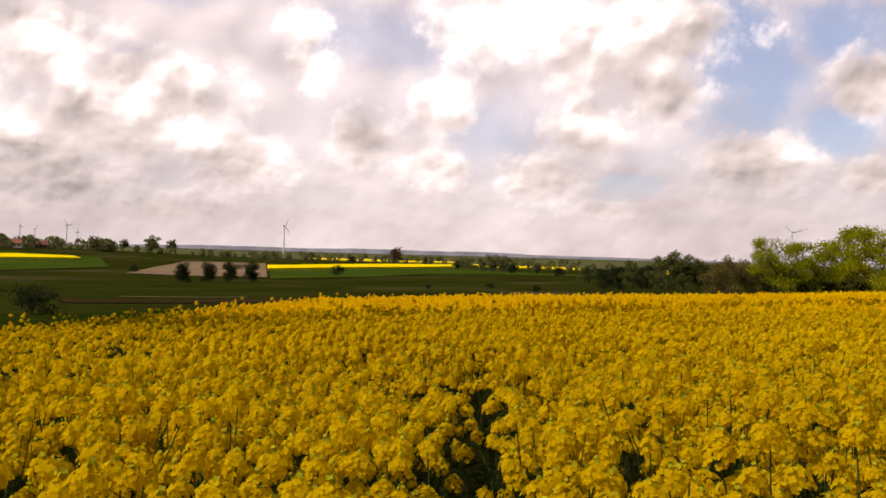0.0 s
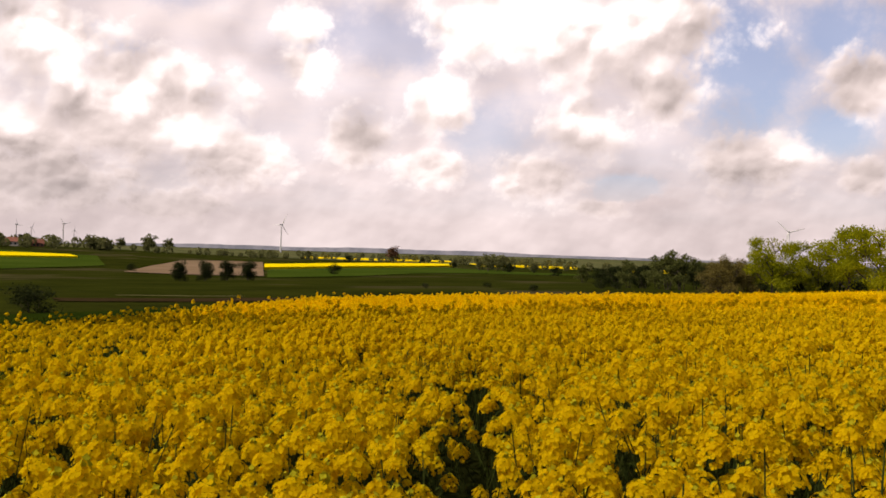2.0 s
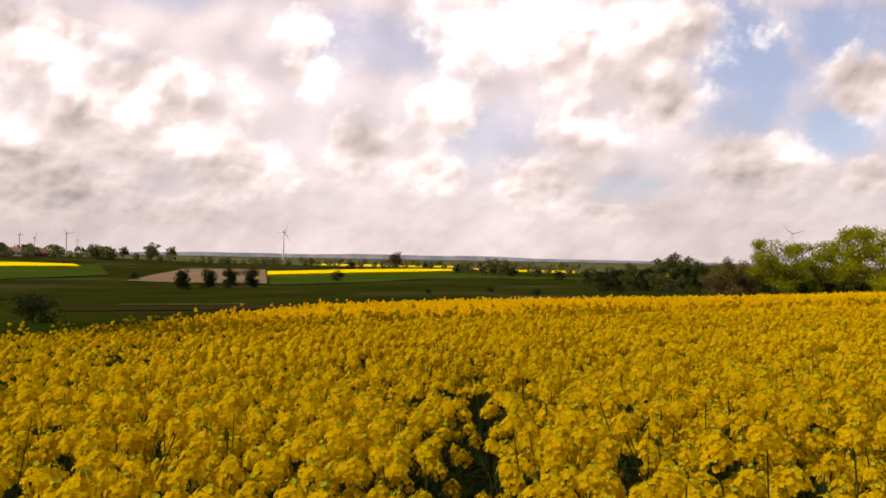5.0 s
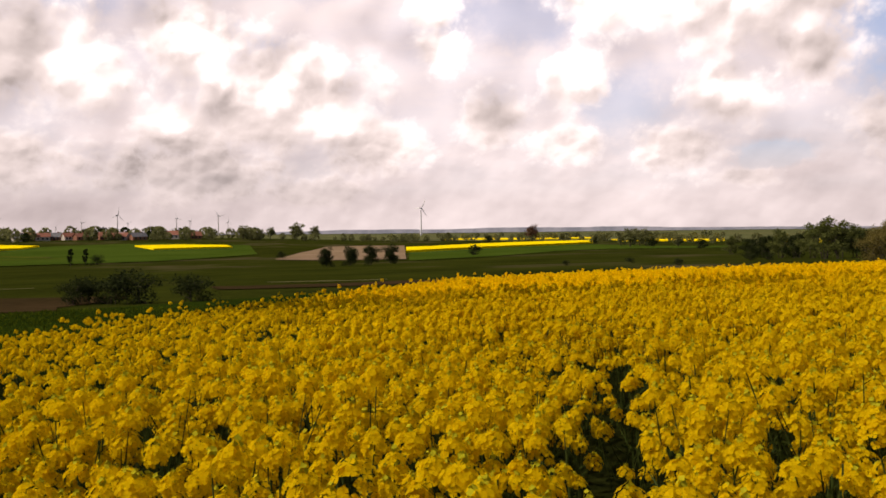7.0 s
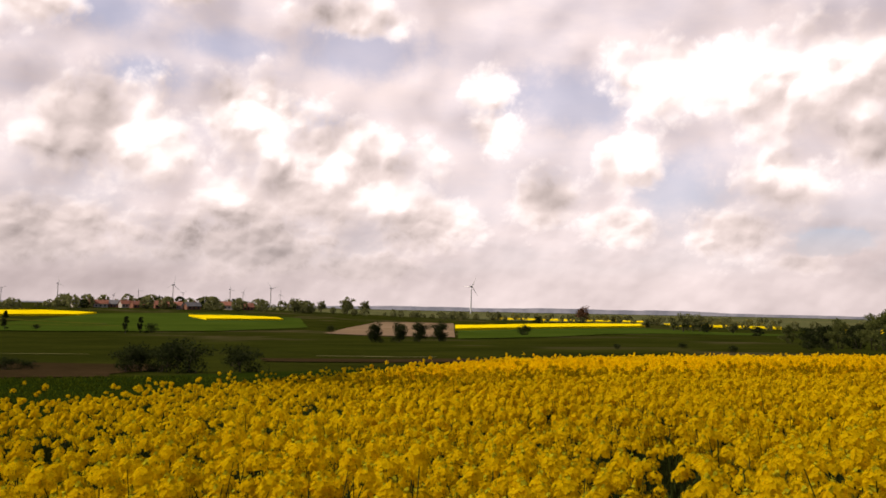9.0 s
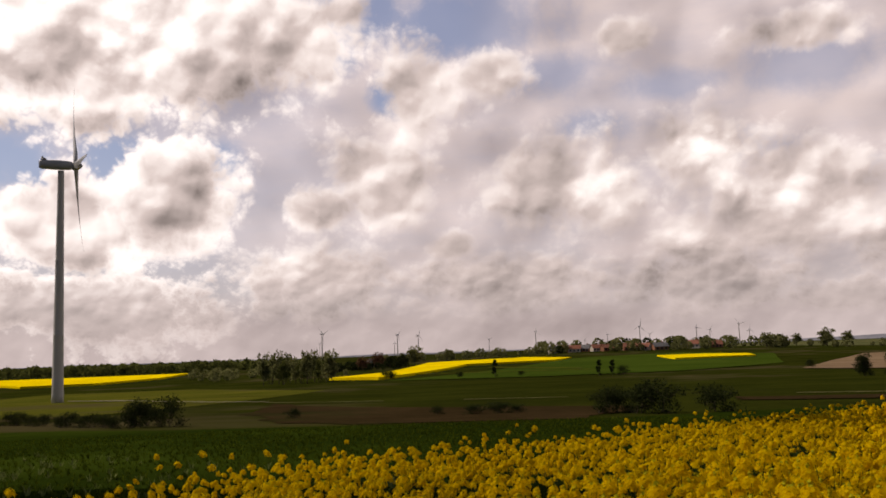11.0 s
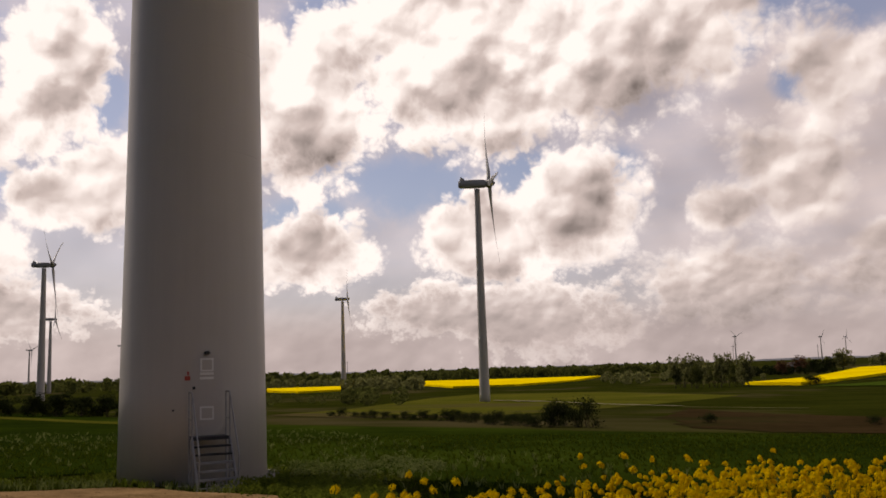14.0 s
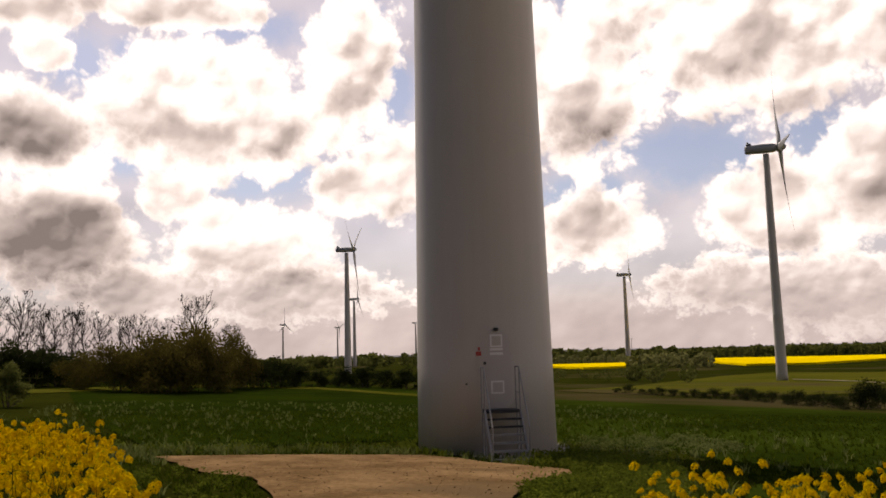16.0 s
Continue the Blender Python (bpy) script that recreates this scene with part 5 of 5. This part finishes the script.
put("bare_a", 102.9, 104, 10.8, 12, label="broad leafless grey tree standing behind a thicket", group="leafless trees beyond the wheat", wide=1.05)
for i, (a, h) in enumerate(((114.9, 10.8), (113.9, 10.8), (112.9, 10.4), (112.2, 9.4), (111.5, 9.0), (110.8, 9.1), (110.1, 9.4), (109.3, 9.3), (108.5, 8.6), (107.6, 8.0), (106.7, 8.0), (105.8, 8.5), (104.8, 8.0), (101.1, 7.6), (116.0, 10.6))):
    put(("bare_b", "bare_c")[i % 2], a, 108 + (i * 5) % 9, h, 12, label="leafless grey tree with fine twigs against the sky", group="leafless trees beyond the wheat", wide=0.85 + 0.1 * (i % 3))



def wood(name, a0, a1, d0, d1, n, lo, hi, mat, seed, label, per=80, leaf=1.6):
    """A far wood or tree row: many small crowns of leaf sprays in one body."""
    rng = np.random.default_rng(seed)
    a = rng.uniform(a0, a1, n)
    d = rng.uniform(d0, d1, n)
    h = rng.uniform(lo, hi, n)
    x, y = -np.sin(np.radians(a)) * d, np.cos(np.radians(a)) * d
    z = land(x, y)
    i = np.repeat(np.arange(n), per)
    m = n * per
    o = rng.normal(0, 1, (m, 3))
    o /= np.maximum(0.5, np.linalg.norm(o, axis=1, keepdims=True))
    p = np.stack([x[i] + o[:, 0] * h[i] * 0.42, y[i] + o[:, 1] * h[i] * 0.42, z[i] + h[i] * (0.48 + 0.45 * o[:, 2])], -1)
    u = rng.normal(0, 1, (m, 3))
    u /= np.linalg.norm(u, axis=1, keepdims=True)
    w = np.cross(u, rng.normal(0, 1, (m, 3)))
    w /= np.linalg.norm(w, axis=1, keepdims=True)
    s = (leaf * h[i] / 10 * rng.uniform(0.6, 1.3, m))[:, None]
    v = np.stack([p - u * s, p + w * s * 0.6, p + u * s, p - w * s * 0.6], 1).reshape(-1, 3)
    return tagged(new(name, mesh_from(name, v, np.arange(m * 4).reshape(-1, 4), mat)), label, "trees", kind="stuff")


wood("village_trees", 20.5, 36, 700, 830, 70, 5, 11, LEAF_FAR, 31, "spring trees among the village houses", 110, 1.4)
wood("village_dark_trees", 24, 35, 720, 780, 12, 5, 10, LEAF_DARK, 32, "dark trees among the village houses", 110, 1.4)
wood("hill_hedge", 36, 47, 720, 780, 42, 4, 8, LEAF_FAR, 33, "hedge of trees along the far hilltop", 90, 1.6)
wood("slope_hedge", 44.6, 49.6, 560, 640, 40, 3, 6, LEAF_DARK, 34, "dark hedge above a rape field", 90, 1.6)
wood("north_tree_row", -8.5, 12, 910, 990, 52, 5, 9, LEAF_FAR, 35, "row of dark trees in the northern plain", 90, 1.6)
wood("north_trees", -9, 14, 1100, 1800, 80, 6, 10, LEAF_FAR, 36, "scattered spring trees in the northern plain", 80, 1.8)
wood("field_edge_trees", 11, 21, 720, 800, 30, 3, 7, LEAF_FAR, 37, "bushes along the ploughed field's top", 80, 1.8)
wood("plain_trees", -30, -4, 560, 900, 50, 4, 8, LEAF_FAR, 38, "trees in the plain beyond the hedge", 80, 1.8)
wood("south_wood", 54, 74, 960, 1250, 170, 8, 13, LEAF_MID, 39, "dark far wood behind a rape field", 60, 2.2)
wood("south_trees", 70, 75.4, 480, 700, 26, 5, 9, LEAF_FAR, 40, "scrubby spring trees beside a rape field", 80, 1.6)
wood("hollow_trees", 75, 82, 735, 860, 40, 5, 9, LEAF_FAR, 46, "scrubby spring trees behind a small rape field", 80, 1.6)
wood("hollow_edge_scrub", 75.6, 80.5, 230, 400, 14, 1.2, 2.6, LEAF_MID, 47, "low bushes below a small rape field", 120, 1.1)
wood("hollow_scrub", 71, 75.8, 210, 430, 24, 2.5, 5.0, LEAF_MID, 45, "scrubby bushes in a hollow behind the pasture", 120, 1.1)
wood("south_hedge", 48, 58.5, 460, 640, 30, 3, 7, LEAF_FAR, 41, "hedge and scrub on the southern slope", 80, 1.6)
wood("south_far_wood", 72, 125, 900, 1300, 260, 9, 15, LEAF_MID, 42, "far spring woods on the horizon", 50, 2.4)


def far_ridge():
    """A plain backdrop of wooded hills at the edge of sight: painted haze, glowing."""
    m, n = material("glowing_haze_paint")
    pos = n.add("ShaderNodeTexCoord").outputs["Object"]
    # the haze is in these two greys, and emission makes the hills glow
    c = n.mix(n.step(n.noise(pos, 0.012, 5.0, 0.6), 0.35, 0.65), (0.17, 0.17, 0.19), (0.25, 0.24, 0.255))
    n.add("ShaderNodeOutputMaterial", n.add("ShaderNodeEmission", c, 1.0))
    v, f = [], []
    for i in range(721):
        a = i * 0.5
        c = heading(a) * 4400
        h = 1.5 + 9 * noise.noise(Vector((math.cos(radians(a)) * 9, math.sin(radians(a)) * 9, 4.0))) + 2.5 * noise.noise(Vector((math.cos(radians(a)) * 70, math.sin(radians(a)) * 70, 1.0)))
        rise = 16.0 * math.exp(-((((a + 180) % 360) - 180 - 4.0) / 15.0) ** 2)
        v += [(c.x, c.y, -60.0), (c.x, c.y, -6.0 + rise + max(-5.0, h))]
    f = [(2 * i, 2 * i + 2, 2 * i + 3, 2 * i + 1) for i in range(720)]
    tagged(new("backdrop", mesh_from("backdrop", v, f, m)), "wooded hills on the horizon in painted, glowing blue-grey haze", "hills", kind="structure")


far_ridge()
wood("west_wood", 126, 325, 500, 1400, 420, 9, 16, LEAF_MID, 44, "spring woods on the horizon", 24, 3.0)


# ---------------------------------------------------------------- village
def house(at, w, d, h, turn, wall, roof, label):
    ob = new("house")
    ob.matrix_basis = Matrix.Translation(at) @ Matrix.Rotation(radians(turn), 4, "Z")
    tagged(ob, label, "house", "village houses")
    bm = bmesh.new()
    box(bm, (w, d, h), (0, 0, h / 2 - 0.2))
    vs = [bm.verts.new(p) for p in ((-w / 2, -d / 2, h - 0.2), (-w / 2, d / 2, h - 0.2), (-w / 2, 0, h + d * 0.38), (w / 2, -d / 2, h - 0.2), (w / 2, d / 2, h - 0.2), (w / 2, 0, h + d * 0.38))]
    bm.faces.new(vs[:3])
    bm.faces.new(vs[3:][::-1])
    part("wall", bm, wall, ob)
    bm = bmesh.new()
    slope = math.atan2(d * 0.38 + 0.2, d / 2)
    run = math.hypot(d * 0.38 + 0.2, d / 2) + 0.5
    for s in (-1, 1):
        box(bm, (w + 0.8, run, 0.22), (0, s * d * 0.27, h + d * 0.185), 0, Matrix.Rotation(-s * slope, 4, "X"))
    r = part("roof", bm, roof, ob)
    bm = bmesh.new()
    box(bm, (0.8, 0.8, 1.8), (w * 0.2, 0.3, h + d * 0.42), 0.05)
    part("chimney", bm, BRICK, r)
    for i in range(3):
        bm = bmesh.new()
        box(bm, (1.3, 0.1, 1.5), (w * (i - 1) * 0.3, -d / 2 - 0.02, h * 0.5))
        part("window", bm, PANE, ob)
    return ob


rh = random.Random(8)
for i, (a, d) in enumerate(((35.0, 735), (34.4, 745), (33.7, 738), (33.0, 742), (32.3, 735), (31.6, 728), (30.9, 735), (30.2, 722), (29.3, 716), (28.3, 712), (26.2, 740), (24.9, 745), (46.8, 640))):
    house(ground_at(a, d), rh.uniform(8, 12), rh.uniform(6, 8), rh.uniform(2.6, 3.6), a + rh.uniform(-30, 30), BRICK if i % 2 else PLASTER, ROOF_GREY if i % 3 == 0 else ROOF_RED,
          "village house with a tiled roof among trees")


# ---------------------------------------------------------------- grass and weeds
def tufts(name, places, blades, height, width, mat, seed, label):
    """Tufts of bent blades, two quads each."""
    rng = np.random.default_rng(seed)
    n = len(places) * blades
    c = np.repeat(np.asarray(places), blades, axis=0)
    a = rng.uniform(0, 6.283, n)
    h = height * rng.uniform(0.5, 1.25, n)
    out = rng.uniform(0.2, 0.9, n) * h
    w = width * rng.uniform(0.6, 1.3, n)
    way = np.stack([np.cos(a), np.sin(a), 0 * a], -1)
    side = np.stack([-np.sin(a), np.cos(a), 0 * a], -1)
    foot = c + way * (rng.uniform(0, 0.5, n) * height * 0.6)[:, None]
    mid = foot + way * (out * 0.35)[:, None] + np.array([0, 0, 1.0]) * (h * 0.65)[:, None]
    tip = foot + way * out[:, None] + np.array([0, 0, 1.0]) * h[:, None]
    s = side * (w * 0.5)[:, None]
    v = np.stack([foot - s, foot + s, mid + s * 0.9, mid - s * 0.9, tip + s * 0.15, tip - s * 0.15], 1).reshape(-1, 3)
    b = np.arange(n)[:, None] * 6
    f = np.concatenate([b + np.array([[0, 1, 2, 3]]), b + np.array([[3, 2, 4, 5]])], 0)
    return tagged(new(name, mesh_from(name, v, f, mat)), label, "grass", kind="stuff")


def spread(seed, n, box_, keep):
    rng = np.random.default_rng(seed)
    x, y = rng.uniform(box_[0], box_[2], n), rng.uniform(box_[1], box_[3], n)
    ok = keep(x, y)
    x, y = x[ok], y[ok]
    return np.stack([x, y, land(x, y)], -1)


PAD_GROWN = polar((109, 25.5), (99, 25), (93, 25.8), (87, 25), (83, 24.4), (76, 22), (74, 15), (74, 6), (80, 2.5), (110, 1.2), (118, 3), (107, 5), (103, 9), (102, 13), (103, 16), (107, 17.4), (112, 21))


def tower_clear(x, y, r=2.2):
    return np.hypot(x - NEAR_FOOT.x, y - NEAR_FOOT.y) > r


tufts("verge_grass", spread(61, 16000, (-27, -10, -1, 10), lambda x, y: inside(PAD_GROWN, x, y) & ~inside(PAD, x, y) & tower_clear(x, y, 3.6)), 6, 0.085, 0.02, GRASS, 61, "rough green grass verge round a dirt pad")
tufts("pale_verge", spread(64, 1800, (-27, -12, -18, 3), lambda x, y: inside(PAD_GROWN, x, y) & ~inside(PAD, x, y) & tower_clear(x, y, 3.0) & (np.hypot(x, y) > 20)), 6, 0.2, 0.025, GRASS_PALE, 64, "pale grass along the pad's far edge")
tufts("tower_weeds", spread(65, 900, (-30, -1, -23, 6), lambda x, y: (np.abs(np.hypot(x - NEAR_FOOT.x, y - NEAR_FOOT.y) - 2.5) < 0.3)), 7, 0.18, 0.035, WEED, 65, "green weeds round a turbine's foot")
tufts("wheat_blades", spread(66, 17000, (-48, -16, -5.5, 42), lambda x, y: (np.hypot(x, y) > 8) & (np.hypot(x, y) < 50) & ~inside(PAD_GROWN, x, y) & ~inside(CROP, x, y) & ~inside(CROP_SOUTH, x, y) & tower_clear(x, y, 2.8)), 4, 0.13, 0.04, GRASS, 66, "dense dark green blades of young wheat")
tufts("wheat_weeds", spread(67, 1300, (-60, -20, -6, 14), lambda x, y: (np.hypot(x, y) > 9) & ~inside(PAD_GROWN, x, y) & ~inside(CROP, x, y) & ~inside(CROP_SOUTH, x, y)), 7, 0.2, 0.03, GRASS_PALE, 67, "pale weeds standing in the wheat")


def weed_clumps(name, places, seed, leaves, low, high, leaf, mat, label):
    """Low bushy weeds: heaps of small bent leaves, each heap of its own size."""
    rng = np.random.default_rng(seed)
    n = len(places)
    h = rng.uniform(low, high, n) * np.where(rng.random(n) < 0.15, 1.5, 1.0)
    i = np.repeat(np.arange(n), leaves)
    m = n * leaves
    o = rng.normal(0, 1, (m, 3))
    o /= np.maximum(0.7, np.linalg.norm(o, axis=1, keepdims=True))
    p = np.asarray(places)[i] + np.stack([o[:, 0] * h[i] * 0.75, o[:, 1] * h[i] * 0.75, h[i] * (0.45 + 0.5 * o[:, 2])], -1)
    u = rng.normal(0, 1, (m, 3)) * np.array([1, 1, 0.6])
    u /= np.linalg.norm(u, axis=1, keepdims=True)
    w = np.cross(u, rng.normal(0, 1, (m, 3)))
    w /= np.linalg.norm(w, axis=1, keepdims=True)
    s_ = (leaf * rng.uniform(0.6, 1.4, m))[:, None]
    v = np.stack([p - u * s_, p + w * s_ * 0.45, p + u * s_, p - w * s_ * 0.45], 1).reshape(-1, 3)
    return tagged(new(name, mesh_from(name, v, np.arange(m * 4).reshape(-1, 4), mat)), label, "weeds", kind="stuff")


def ragged(x, y, keep):
    """Breaks a stretch of growth into uneven patches."""
    return np.array([noise.noise(Vector((a * 0.9, b * 0.9, 8.0))) for a, b in zip(x, y)]) > keep


BACK_VERGE = polar((108, 24.6), (100, 25.2), (94, 26), (89.8, 26.2), (89.5, 24.6), (93, 24.4), (98.2, 23.2), (104, 22.2))
SIDE_VERGE = polar((82.4, 21.6), (79.2, 20), (78.4, 17.8), (82.2, 15.8), (82.6, 12), (80, 9), (74, 9), (72, 15), (73, 22), (78, 24.6), (81, 24.8))
weed_clumps("back_verge_weeds", spread(81, 900, (-28, -10, -18, 6), lambda x, y: inside(BACK_VERGE, x, y) & ragged(x, y, -0.25) & tower_clear(x, y, 2.4)), 81, 46, 0.10, 0.24, 0.035, WEED, "low leafy green weeds along the pad's far edge")
weed_clumps("side_verge_weeds", spread(82, 3600, (-26, 0, -7, 9), lambda x, y: inside(SIDE_VERGE, x, y) & ragged(x, y, -0.3) & tower_clear(x, y, 2.4)), 82, 46, 0.12, 0.28, 0.035, WEED, "lush dark green weeds between the pad and the rape")
weed_clumps("pale_weeds", spread(63, 420, (-31, 3, -21, 11), lambda x, y: (np.hypot((x + 26.0) * 0.7, (y - 7.4) * 0.9) < 2.3) & ragged(x, y, -0.3)), 63, 50, 0.14, 0.3, 0.035, GRASS_PALE, "pale flowering weeds beside a turbine tower")
weed_clumps("front_verge_weeds", spread(83, 500, (-19, -6, -6, 0), lambda x, y: inside(polar((104, 19), (100, 16.6), (99, 13), (104, 7), (112, 9), (110, 17)), x, y) & ragged(x, y, -0.2)), 83, 40, 0.08, 0.2, 0.032, WEED, "low green weeds in front of a dirt pad")


def pebbles(name, places, seed, label):
    """Small rounded stones pressed into the dirt."""
    rng = np.random.default_rng(seed)
    v0 = np.array([(1, 0, 0), (0, 1, 0), (-1, 0, 0), (0, -1, 0), (0.5, 0.5, 0.55), (-0.5, 0.5, 0.6), (-0.5, -0.5, 0.5), (0.5, -0.5, 0.6)], float)
    f0 = np.array([(0, 1, 4, 4), (1, 5, 4, 4), (1, 2, 5, 5), (2, 6, 5, 5), (2, 3, 6, 6), (3, 7, 6, 6), (3, 0, 7, 7), (0, 4, 7, 7), (4, 5, 6, 7)])
    n = len(places)
    s_ = rng.uniform(0.01, 0.035, n) * rng.uniform(0.5, 1.0, n)
    a = rng.uniform(0, 6.28, n)
    x = v0[None, :, 0] * np.cos(a)[:, None] - v0[None, :, 1] * np.sin(a)[:, None] * rng.uniform(0.6, 1, n)[:, None]
    y = v0[None, :, 0] * np.sin(a)[:, None] + v0[None, :, 1] * np.cos(a)[:, None] * rng.uniform(0.6, 1, n)[:, None]
    p = np.stack([x, y, np.repeat(v0[None, :, 2], n, 0)], -1) * s_[:, None, None] + places[:, None, :] + np.array([0, 0, 0.05])
    faces = [tuple(dict.fromkeys((q + i * 8).tolist())) for i in range(n) for q in f0]
    return tagged(new(name, mesh_from(name, p.reshape(-1, 3), faces, DIRT)), label, "stones", kind="stuff")


pebbles("pad_stones", spread(71, 2200, (-24, -8, -2, 4), lambda x, y: inside(PAD, x, y)), 71, "small pale stones scattered on the dirt pad")
